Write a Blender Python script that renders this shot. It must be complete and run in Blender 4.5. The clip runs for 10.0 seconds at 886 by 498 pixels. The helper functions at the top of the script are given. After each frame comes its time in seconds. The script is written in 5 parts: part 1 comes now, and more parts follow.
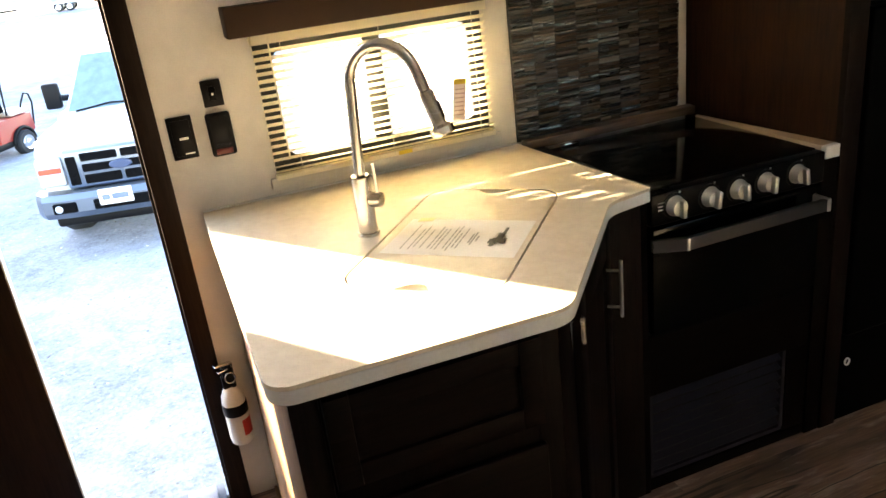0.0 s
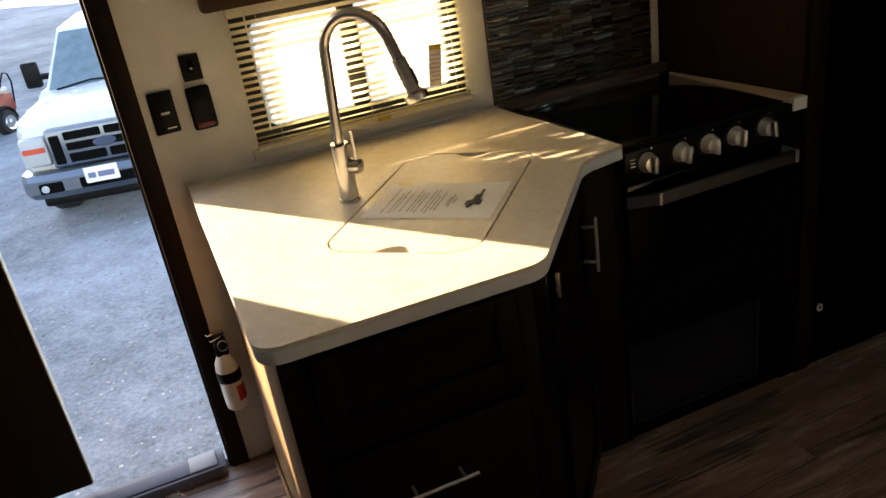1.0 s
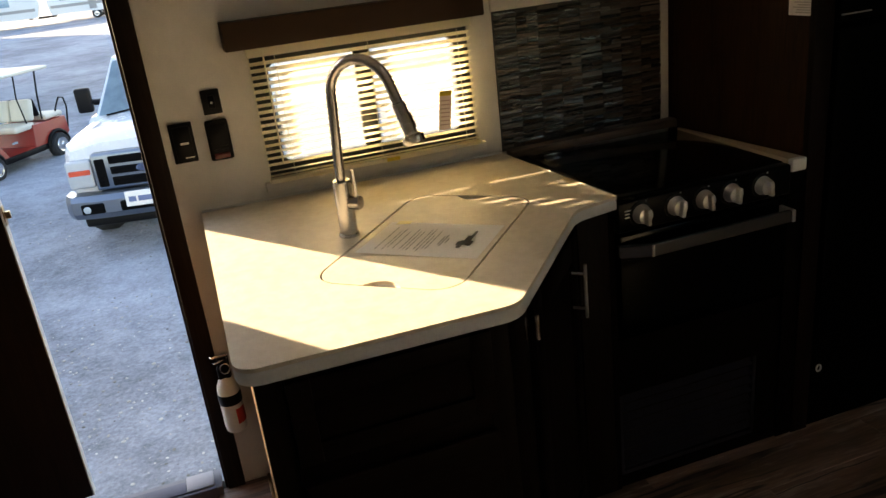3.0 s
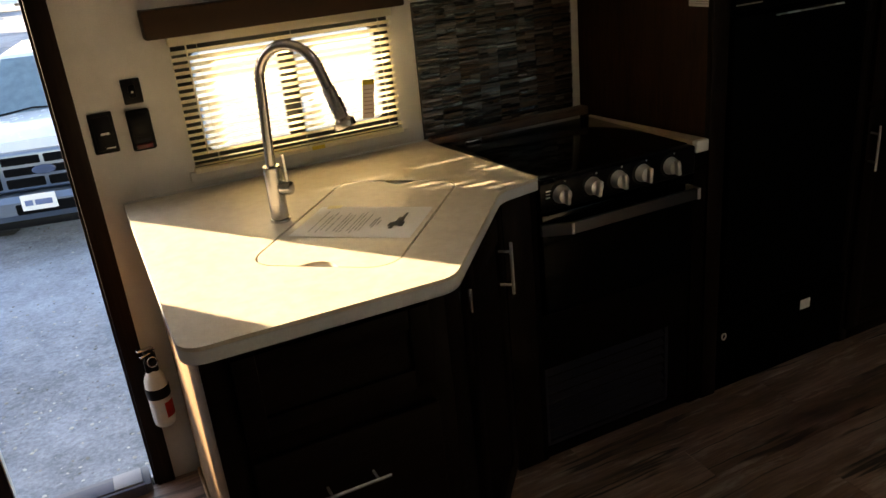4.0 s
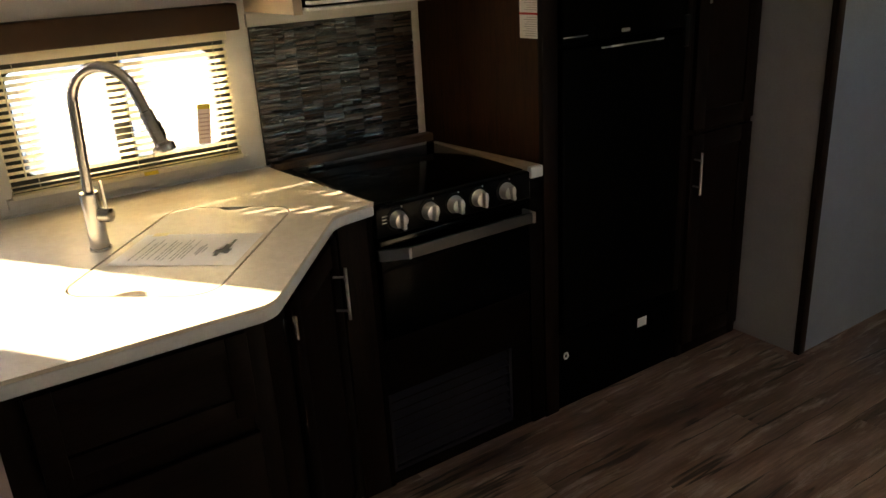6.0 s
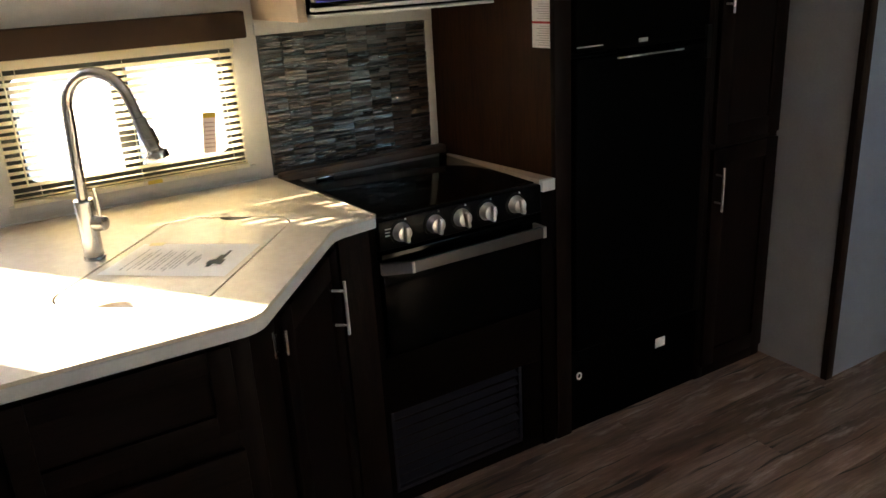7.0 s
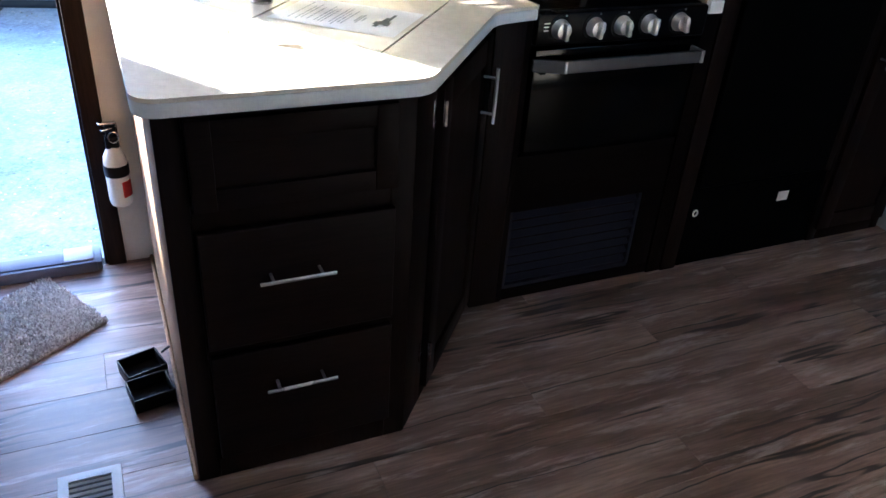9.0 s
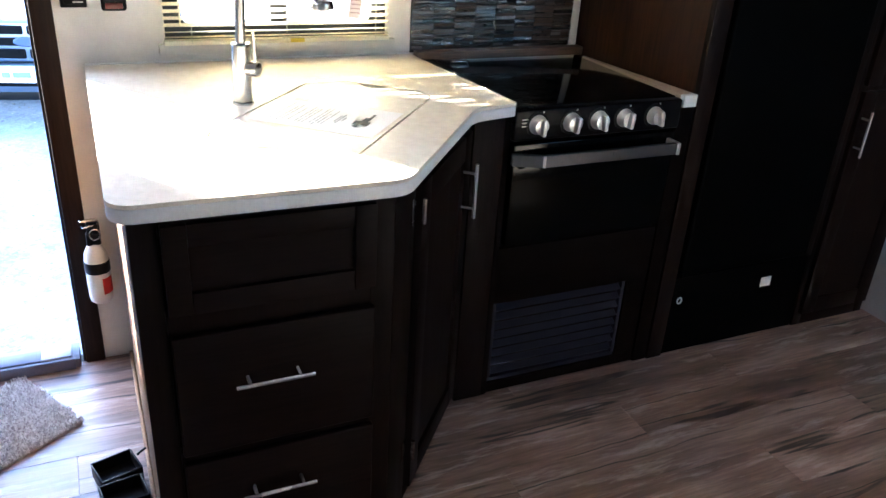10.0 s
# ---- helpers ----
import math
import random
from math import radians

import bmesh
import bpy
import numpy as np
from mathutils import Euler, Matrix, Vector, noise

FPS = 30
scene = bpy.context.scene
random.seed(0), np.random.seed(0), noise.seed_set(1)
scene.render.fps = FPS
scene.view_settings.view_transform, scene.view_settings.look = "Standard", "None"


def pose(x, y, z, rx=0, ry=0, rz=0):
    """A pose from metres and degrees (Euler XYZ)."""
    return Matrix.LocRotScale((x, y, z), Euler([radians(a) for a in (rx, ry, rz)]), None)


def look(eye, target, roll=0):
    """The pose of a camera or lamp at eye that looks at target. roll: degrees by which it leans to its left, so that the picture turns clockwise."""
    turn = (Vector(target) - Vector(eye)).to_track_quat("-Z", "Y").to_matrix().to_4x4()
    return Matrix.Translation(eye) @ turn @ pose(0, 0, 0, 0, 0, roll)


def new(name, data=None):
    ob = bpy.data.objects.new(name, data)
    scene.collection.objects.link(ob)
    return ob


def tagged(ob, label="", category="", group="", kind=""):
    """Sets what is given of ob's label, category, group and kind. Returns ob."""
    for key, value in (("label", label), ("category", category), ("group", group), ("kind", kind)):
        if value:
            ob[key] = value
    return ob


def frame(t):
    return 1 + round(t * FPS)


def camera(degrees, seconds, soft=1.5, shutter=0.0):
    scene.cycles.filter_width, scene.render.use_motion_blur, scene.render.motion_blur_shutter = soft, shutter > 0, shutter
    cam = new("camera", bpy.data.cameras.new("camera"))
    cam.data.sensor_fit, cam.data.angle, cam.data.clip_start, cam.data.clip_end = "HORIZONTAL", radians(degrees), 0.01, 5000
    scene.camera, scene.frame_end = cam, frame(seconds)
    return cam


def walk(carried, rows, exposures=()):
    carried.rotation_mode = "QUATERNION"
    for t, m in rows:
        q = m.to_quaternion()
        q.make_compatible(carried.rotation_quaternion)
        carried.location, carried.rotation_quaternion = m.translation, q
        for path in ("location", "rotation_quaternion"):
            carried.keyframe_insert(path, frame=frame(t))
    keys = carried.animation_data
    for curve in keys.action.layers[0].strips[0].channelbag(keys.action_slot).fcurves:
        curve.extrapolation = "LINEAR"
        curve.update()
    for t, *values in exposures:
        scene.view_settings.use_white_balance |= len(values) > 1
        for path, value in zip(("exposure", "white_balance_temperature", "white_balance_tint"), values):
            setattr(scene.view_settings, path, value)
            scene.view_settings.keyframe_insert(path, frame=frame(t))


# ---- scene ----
cam = camera(58.5, 10.0, soft=1.5)
PATH = [
    (0, (-0.064, -2.099, 1.543), (0.536, -0.346, 0.788), -7.0),
    (0.2, (-0.071, -2.109, 1.545), (0.457, -0.353, 0.745), -7.3),
    (0.5, (-0.083, -2.123, 1.548), (0.467, -0.366, 0.765), -8.0),
    (0.8, (-0.069, -2.146, 1.552), (0.51, -0.436, 0.692), -9.1),
    (1, (-0.06, -2.161, 1.554), (0.538, -0.445, 0.719), -9.0),
    (1.5, (-0.009, -2.192, 1.554), (0.533, -0.455, 0.722), -9.3),
    (2, (0.029, -2.218, 1.55), (0.553, -0.486, 0.699), -7.6),
    (2.5, (0.036, -2.241, 1.533), (0.502, -0.469, 0.731), -6.4),
    (2.7, (0.036, -2.243, 1.557), (0.53, -0.465, 0.787), -6.6),
    (3.8, (-0.076, -2.302, 1.564), (0.607, -0.553, 0.874), -6.2),
    (4, (-0.062, -2.302, 1.545), (0.687, -0.607, 0.794), -5.8),
    (4.5, (-0.02, -2.331, 1.568), (0.88, -0.705, 0.83), -3.9),
    (5, (0.014, -2.35, 1.576), (1.024, -0.778, 0.862), -3.3),
    (5.5, (0.038, -2.36, 1.551), (1.061, -0.803, 0.824), -3.6),
    (6.8, (0.11, -2.367, 1.514), (1.095, -0.76, 0.846), -2.9),
    (7, (0.145, -2.354, 1.505), (1.099, -0.729, 0.832), -3.4),
    (7.2, (0.12, -2.339, 1.498), (1.092, -0.718, 0.844), -1.4),
    (7.5, (0.083, -2.315, 1.489), (0.906, -0.607, 0.853), -1.2),
    (8, (0.028, -2.31, 1.458), (0.753, -0.638, 0.634), 2.3),
    (8.5, (-0.004, -2.315, 1.433), (0.72, -0.715, 0.477), 4.0),
    (9, (-0.035, -2.316, 1.413), (0.687, -0.772, 0.366), 4.2),
    (9.5, (-0.032, -2.307, 1.417), (0.684, -0.733, 0.413), 2.7),
    (10, (-0.007, -2.3, 1.443), (0.766, -0.674, 0.573), 3.6),
]
EXPOSURES = [(0.0, 4.05), (0.3, 3.45), (0.6, 2.95), (1.0, 2.65), (2.5, 2.4), (3.8, 2.45), (4.5, 2.5), (5.5, 2.95), (6.8, 3.7), (7.5, 4.0), (8.0, 4.05), (8.5, 4.05), (9.0, 4.15), (9.5, 4.5), (10.0, 4.7)]
KELVIN = {0.0: 6950, 0.3: 7050, 0.6: 7150, 1.0: 7350, 2.5: 7300, 3.8: 7300, 4.5: 7350, 5.5: 7200, 6.8: 6150, 7.5: 5550, 8.0: 5000, 8.5: 4850, 9.0: 4800, 9.5: 4950, 10.0: 5000}
EXPOSURES = [(t, e, KELVIN.get(t, 6500), 13) for t, e in EXPOSURES]
walk(cam, [(t, look(eye, target, roll)) for t, eye, target, roll in PATH], EXPOSURES)


# ---------- world, sun, exposure ----------
SUN_EL = 17.0
SUN_PLAN = Vector((0.569, -0.822))
world = bpy.data.worlds.new("sky")
scene.world = world
world.use_nodes = True
wn = world.node_tree.nodes
bg = wn["Background"]
sky = wn.new("ShaderNodeTexSky")
sky.sky_type = "NISHITA"
sky.sun_disc = False
sky.sun_elevation = radians(SUN_EL)
sky.sun_rotation = math.atan2(-SUN_PLAN.x, -SUN_PLAN.y)
world.node_tree.links.new(sky.outputs[0], bg.inputs[0])
bg.inputs[1].default_value = 0.15
sun_data = bpy.data.lights.new("sun", "SUN")
sun_data.energy = 5.0
sun_data.angle = radians(0.5)
sun_data.color = (1.0, 0.82, 0.54)
sun = new("sun", sun_data)
sun.matrix_world = look((0, 0, 0), (SUN_PLAN.x, SUN_PLAN.y, -math.tan(radians(SUN_EL))))

# ---------- mesh helpers ----------
OFFS = {}


def thing(name, loc, label, category, group="", kind=""):
    ob = new(name)
    ob.empty_display_size = 0.05
    ob.location = loc
    OFFS[ob] = Vector(loc)
    return tagged(ob, label, category, group, kind)


def mesh_of(name, bm, mats, smooth=False):
    me = bpy.data.meshes.new(name)
    bm.normal_update()
    bm.to_mesh(me)
    bm.free()
    for m in (mats if isinstance(mats, (list, tuple)) else [mats]):
        me.materials.append(m)
    if smooth:
        me.shade_smooth()
        me.set_sharp_from_angle(angle=radians(35))
    return me


def part(name, bm, mat, parent, label="", smooth=True):
    """Links bm, given in world places, as one mesh under a thing or a part."""
    off = OFFS[parent]
    bmesh.ops.translate(bm, verts=bm.verts, vec=-off)
    ob = new(name, mesh_of(name, bm, mat, smooth))
    ob.parent = parent
    OFFS[ob] = off
    return tagged(ob, label)


def solid(name, bm, mat, label, category="", kind="", group="", smooth=True):
    """One mesh as a top-level object, in world places."""
    ob = new(name, mesh_of(name, bm, mat, smooth))
    OFFS[ob] = Vector((0, 0, 0))
    return tagged(ob, label, category, group, kind)


def B():
    return bmesh.new()


def bx(bm, x0, x1, y0, y1, z0, z1, bev=0.0, seg=2, mi=0):
    v = [bm.verts.new(p) for p in ((x0, y0, z0), (x1, y0, z0), (x1, y1, z0), (x0, y1, z0), (x0, y0, z1), (x1, y0, z1), (x1, y1, z1), (x0, y1, z1))]
    fs = [bm.faces.new([v[i] for i in q]) for q in ((3, 2, 1, 0), (4, 5, 6, 7), (0, 1, 5, 4), (1, 2, 6, 5), (2, 3, 7, 6), (3, 0, 4, 7))]
    for f in fs:
        f.material_index = mi
    if bev:
        es = list({e for f in fs for e in f.edges})
        bmesh.ops.bevel(bm, geom=es, offset=bev, segments=seg, profile=0.5, affect="EDGES")
    return bm


def box(*a, **k):
    return bx(B(), *a, **k)


def obox(bm, m, sx, sy, sz, bev=0.0, seg=2):
    """A box of that size round the pose m."""
    t = B()
    bx(t, -sx / 2, sx / 2, -sy / 2, sy / 2, -sz / 2, sz / 2, bev, seg)
    join(bm, t, m)
    return bm


def join(bm, t, m=None):
    if m is not None:
        bmesh.ops.transform(t, matrix=m, verts=t.verts)
    me = bpy.data.meshes.new("tmp")
    t.to_mesh(me)
    t.free()
    bm.from_mesh(me)
    bpy.data.meshes.remove(me)
    return bm


def cyl(bm, p0, p1, r0, r1=None, seg=20, caps=True):
    p0, p1 = Vector(p0), Vector(p1)
    r1 = r0 if r1 is None else r1
    d = p1 - p0
    m = Matrix.Translation((p0 + p1) / 2) @ d.to_track_quat("Z", "Y").to_matrix().to_4x4()
    bmesh.ops.create_cone(bm, cap_ends=caps, segments=seg, radius1=r0, radius2=r1, depth=d.length, matrix=m)
    return bm


def lathe(bm, base, axis, prof, seg=28):
    """Turns (radius, height) pairs round an axis."""
    base = Vector(base)
    q = Vector(axis).to_track_quat("Z", "Y").to_matrix()
    rings = []
    for r, h in prof:
        rings.append([bm.verts.new(base + q @ Vector((r * math.cos(2 * math.pi * i / seg), r * math.sin(2 * math.pi * i / seg), h))) for i in range(seg)])
    for a, b in zip(rings, rings[1:]):
        for i in range(seg):
            bm.faces.new((a[i], a[(i + 1) % seg], b[(i + 1) % seg], b[i]))
    bm.faces.new(rings[0][::-1])
    bm.faces.new(rings[-1])
    return bm


def tube(bm, pts, r, seg=14, closed=False):
    pts = [Vector(p) for p in pts]
    n = len(pts)
    rings = []
    up = None
    for i, p in enumerate(pts):
        a = pts[(i - 1) % n] if closed or i else p
        b = pts[(i + 1) % n] if closed or i < n - 1 else p
        t = (b - a).normalized()
        if up is None:
            up = t.orthogonal().normalized()
        up = (up - t * up.dot(t)).normalized()
        s = t.cross(up)
        rr = r[i] if isinstance(r, (list, tuple)) else r
        rings.append([bm.verts.new(p + rr * (math.cos(2 * math.pi * k / seg) * up + math.sin(2 * math.pi * k / seg) * s)) for k in range(seg)])
    for i in range(n if closed else n - 1):
        a, b = rings[i], rings[(i + 1) % n]
        for k in range(seg):
            bm.faces.new((a[k], a[(k + 1) % seg], b[(k + 1) % seg], b[k]))
    if not closed:
        bm.faces.new(rings[0][::-1])
        bm.faces.new(rings[-1])
    return bm


def rounded(poly, radii, seg=6):
    """A polygon with its corners rounded."""
    out = []
    n = len(poly)
    for i, p in enumerate(poly):
        r = radii[i] if isinstance(radii, (list, tuple)) else radii
        p, a, b = Vector(p), Vector(poly[i - 1]), Vector(poly[(i + 1) % n])
        if r <= 0:
            out.append(p)
            continue
        d0, d1 = (a - p).normalized(), (b - p).normalized()
        ang = d0.angle(d1)
        t = r / math.tan(ang / 2)
        c = p + (d0 + d1).normalized() * (r / math.sin(ang / 2))
        s, e = p + d0 * t - c, p + d1 * t - c
        for k in range(seg + 1):
            f = k / seg
            v = s.normalized().slerp(e.normalized(), f) * r
            out.append(c + v)
    return out


def prism(bm, poly, z0, z1, bev=0.0, hole=None):
    """An upright prism over a plan outline, with a hole through it where one is given."""
    loops = [poly] + ([hole] if hole else [])
    tops = []
    for lp in loops:
        tops.append(([bm.verts.new((p[0], p[1], z0)) for p in lp], [bm.verts.new((p[0], p[1], z1)) for p in lp]))
    side = []
    for lo, hi in tops:
        n = len(lo)
        for i in range(n):
            side.append(bm.faces.new((lo[i], lo[(i + 1) % n], hi[(i + 1) % n], hi[i])))
    for k in (0, 1):
        es = []
        for t in tops:
            vs = t[k]
            for i in range(len(vs)):
                e = bm.edges.get((vs[i], vs[(i + 1) % len(vs)]))
                es.append(e)
        if hole:
            bmesh.ops.triangle_fill(bm, edges=es, use_beauty=True, use_dissolve=False)
        else:
            bm.faces.new(tops[0][k])
    bmesh.ops.recalc_face_normals(bm, faces=bm.faces)
    if bev:
        es = [bm.edges.get((tops[0][1][i], tops[0][1][(i + 1) % len(poly)])) for i in range(len(poly))]
        es += [bm.edges.get((tops[0][0][i], tops[0][0][(i + 1) % len(poly)])) for i in range(len(poly))]
        bmesh.ops.bevel(bm, geom=es, offset=bev, segments=2, profile=0.5, affect="EDGES")
    return bm


# ---------- materials ----------
def nt(name):
    m = bpy.data.materials.new(name)
    m.use_nodes = True
    t = m.node_tree
    return m, t, t.nodes["Principled BSDF"], t.links


def coords(t, scale=(1, 1, 1), kind="Object"):
    tc = t.nodes.new("ShaderNodeTexCoord")
    mp = t.nodes.new("ShaderNodeMapping")
    mp.inputs["Scale"].default_value = scale
    t.links.new(tc.outputs[kind], mp.inputs["Vector"])
    return mp.outputs["Vector"]


def noise_tex(t, vec, scale, detail=4, rough=0.55):
    n = t.nodes.new("ShaderNodeTexNoise")
    n.inputs["Scale"].default_value, n.inputs["Detail"].default_value, n.inputs["Roughness"].default_value = scale, detail, rough
    t.links.new(vec, n.inputs["Vector"])
    return n.outputs["Fac"]


def ramp(t, fac, stops):
    r = t.nodes.new("ShaderNodeValToRGB")
    el = r.color_ramp.elements
    while len(el) < len(stops):
        el.new(0.5)
    for e, (p, c) in zip(el, stops):
        e.position = p
        e.color = (*c, 1) if len(c) == 3 else c
    t.links.new(fac, r.inputs["Fac"])
    return r.outputs["Color"]


def mix(t, a, b, fac=0.5, mode="MIX"):
    m = t.nodes.new("ShaderNodeMix")
    m.data_type, m.blend_type = "RGBA", mode
    for sock, v in ((m.inputs["Factor"], fac), (m.inputs["A"], a), (m.inputs["B"], b)):
        if hasattr(v, "is_linked"):
            t.links.new(v, sock)
        else:
            sock.default_value = v if not isinstance(v, tuple) else (*v, 1)
    return m.outputs["Result"]


def bump(t, p, h, strength=0.2, dist=0.002):
    b = t.nodes.new("ShaderNodeBump")
    b.inputs["Strength"].default_value, b.inputs["Distance"].default_value = strength, dist
    t.links.new(h, b.inputs["Height"])
    t.links.new(b.outputs["Normal"], p.inputs["Normal"])


def worn(name, colour, rough=0.5, metal=0.0, var=0.18, scale=9.0, fine=160.0, bmp=0.12, coat=0.0, spec=0.5):
    """A surface of one colour with stains, grain and relief at two sizes."""
    m, t, p, L = nt(name)
    v = coords(t)
    a = noise_tex(t, v, scale, 5, 0.6)
    f = noise_tex(t, v, fine, 3, 0.6)
    lo = tuple(c * (1 - var) for c in colour)
    hi = tuple(min(1, c * (1 + var)) for c in colour)
    base = ramp(t, a, [(0.3, lo), (0.7, hi)])
    col = mix(t, base, ramp(t, f, [(0.3, tuple(c * 0.85 for c in colour)), (0.7, tuple(min(1, c * 1.1) for c in colour))]), 0.3)
    L.new(col, p.inputs["Base Color"])
    rr = t.nodes.new("ShaderNodeMapRange")
    rr.inputs["To Min"].default_value, rr.inputs["To Max"].default_value = max(0.02, rough - 0.08), min(1, rough + 0.1)
    L.new(a, rr.inputs["Value"])
    L.new(rr.outputs["Result"], p.inputs["Roughness"])
    p.inputs["Metallic"].default_value = metal
    p.inputs["Specular IOR Level"].default_value = spec
    p.inputs["Coat Weight"].default_value = coat
    if bmp:
        bump(t, p, f, bmp, 0.0015)
    return m


def wood(name, dark, light, axis="z", rough=0.4, scale=1.0, spec=0.5):
    """Stained wood with grain along one axis."""
    m, t, p, L = nt(name)
    st = {"x": (1.2, 18, 18), "y": (18, 1.2, 18), "z": (18, 18, 1.2)}[axis]
    v = coords(t, tuple(s * scale for s in st))
    a = noise_tex(t, v, 1.6, 7, 0.65)
    f = noise_tex(t, v, 9.0, 4, 0.6)
    c1 = ramp(t, a, [(0.32, dark), (0.5, tuple((x + y) / 2 for x, y in zip(dark, light))), (0.72, light)])
    c2 = ramp(t, f, [(0.35, tuple(x * 0.55 for x in dark)), (0.6, light)])
    col = mix(t, c1, c2, 0.35)
    L.new(col, p.inputs["Base Color"])
    rr = t.nodes.new("ShaderNodeMapRange")
    rr.inputs["To Min"].default_value, rr.inputs["To Max"].default_value = rough - 0.06, rough + 0.14
    L.new(a, rr.inputs["Value"])
    L.new(rr.outputs["Result"], p.inputs["Roughness"])
    p.inputs["Specular IOR Level"].default_value = spec
    bump(t, p, f, 0.12, 0.001)
    return m


def plank_wood(name):
    """Weathered grey-brown planks: long grain, thin dark splits, chalky worn streaks."""
    m, t, p, L = nt(name)
    oi = t.nodes.new("ShaderNodeObjectInfo")
    mul = t.nodes.new("ShaderNodeMath")
    mul.operation = "MULTIPLY"
    mul.inputs[1].default_value = 31.0
    L.new(oi.outputs["Random"], mul.inputs[0])
    base = coords(t)
    add = t.nodes.new("ShaderNodeVectorMath")
    add.operation = "ADD"
    L.new(base, add.inputs[0])
    L.new(mul.outputs[0], add.inputs[1])

    def stretched(sx, sy, wob=0.0):
        v = add.outputs[0]
        if wob:
            n = t.nodes.new("ShaderNodeTexNoise")
            n.inputs["Scale"].default_value, n.inputs["Detail"].default_value = 4.0, 3
            L.new(v, n.inputs["Vector"])
            sc = t.nodes.new("ShaderNodeVectorMath")
            sc.operation = "SCALE"
            sc.inputs["Scale"].default_value = wob
            L.new(n.outputs["Color"], sc.inputs[0])
            ad = t.nodes.new("ShaderNodeVectorMath")
            ad.operation = "ADD"
            L.new(v, ad.inputs[0])
            L.new(sc.outputs[0], ad.inputs[1])
            v = ad.outputs[0]
        mp = t.nodes.new("ShaderNodeMapping")
        mp.inputs["Scale"].default_value = (sx, sy, 1.0)
        L.new(v, mp.inputs["Vector"])
        return mp.outputs["Vector"]
    broad = noise_tex(t, stretched(1.6, 9.0, 0.05), 1.0, 5, 0.6)
    grain = noise_tex(t, stretched(7.0, 130.0, 0.02), 1.0, 5, 0.65)
    split = noise_tex(t, stretched(0.55, 10.0, 0.035), 1.0, 3, 0.5)
    gate = noise_tex(t, stretched(2.6, 5.0), 1.0, 2, 0.5)
    chalk = noise_tex(t, stretched(3.2, 24.0, 0.04), 1.0, 6, 0.7)
    col = ramp(t, broad, [(0.32, (0.085, 0.050, 0.039)), (0.50, (0.22, 0.142, 0.113)), (0.68, (0.40, 0.290, 0.242))])
    col = mix(t, col, ramp(t, grain, [(0.34, (0.55, 0.50, 0.47)), (0.62, (1.12, 1.10, 1.08))]), 0.75, "MULTIPLY")
    fac = t.nodes.new("ShaderNodeMapRange")
    fac.inputs["From Min"].default_value, fac.inputs["From Max"].default_value = 0.54, 0.68
    fac.inputs["To Max"].default_value = 0.6
    L.new(chalk, fac.inputs["Value"])
    col = mix(t, col, (0.62, 0.54, 0.50), fac.outputs["Result"])
    line = ramp(t, split, [(0.0, (0, 0, 0)), (0.478, (0, 0, 0)), (0.492, (1, 1, 1)), (0.503, (1, 1, 1)), (0.516, (0, 0, 0))])
    gm = t.nodes.new("ShaderNodeMapRange")
    gm.inputs["From Min"].default_value, gm.inputs["From Max"].default_value = 0.40, 0.50
    L.new(gate, gm.inputs["Value"])
    lf = t.nodes.new("ShaderNodeMath")
    lf.operation = "MULTIPLY"
    L.new(line, lf.inputs[0])
    L.new(gm.outputs["Result"], lf.inputs[1])
    col = mix(t, col, (0.022, 0.014, 0.011), lf.outputs[0])
    hs = t.nodes.new("ShaderNodeHueSaturation")
    mr = t.nodes.new("ShaderNodeMapRange")
    mr.inputs["To Min"].default_value, mr.inputs["To Max"].default_value = 0.85, 1.2
    L.new(oi.outputs["Random"], mr.inputs["Value"])
    L.new(mr.outputs["Result"], hs.inputs["Value"])
    L.new(col, hs.inputs["Color"])
    L.new(hs.outputs["Color"], p.inputs["Base Color"])
    rr = t.nodes.new("ShaderNodeMapRange")
    rr.inputs["To Min"].default_value, rr.inputs["To Max"].default_value = 0.34, 0.58
    L.new(grain, rr.inputs["Value"])
    L.new(rr.outputs["Result"], p.inputs["Roughness"])
    p.inputs["Specular IOR Level"].default_value = 0.9
    bump(t, p, grain, 0.18, 0.001)
    return m


def laminate(name):
    """Pale concrete-look laminate with speckles."""
    m, t, p, L = nt(name)
    v = coords(t)
    a = noise_tex(t, v, 5.0, 6, 0.62)
    b = noise_tex(t, v, 34.0, 4, 0.6)
    s = noise_tex(t, v, 420.0, 2, 0.7)
    c = mix(t, ramp(t, a, [(0.3, (0.62, 0.50, 0.35)), (0.7, (0.90, 0.81, 0.66))]), ramp(t, b, [(0.35, (0.58, 0.48, 0.35)), (0.65, (0.90, 0.81, 0.67))]), 0.45)
    c = mix(t, c, ramp(t, s, [(0.34, (0.18, 0.15, 0.12)), (0.42, (0.70, 0.66, 0.60)), (0.68, (0.70, 0.66, 0.60)), (0.74, (0.9, 0.88, 0.84))]), 0.42)
    L.new(c, p.inputs["Base Color"])
    p.inputs["Roughness"].default_value = 0.42
    bump(t, p, s, 0.08, 0.0006)
    return m


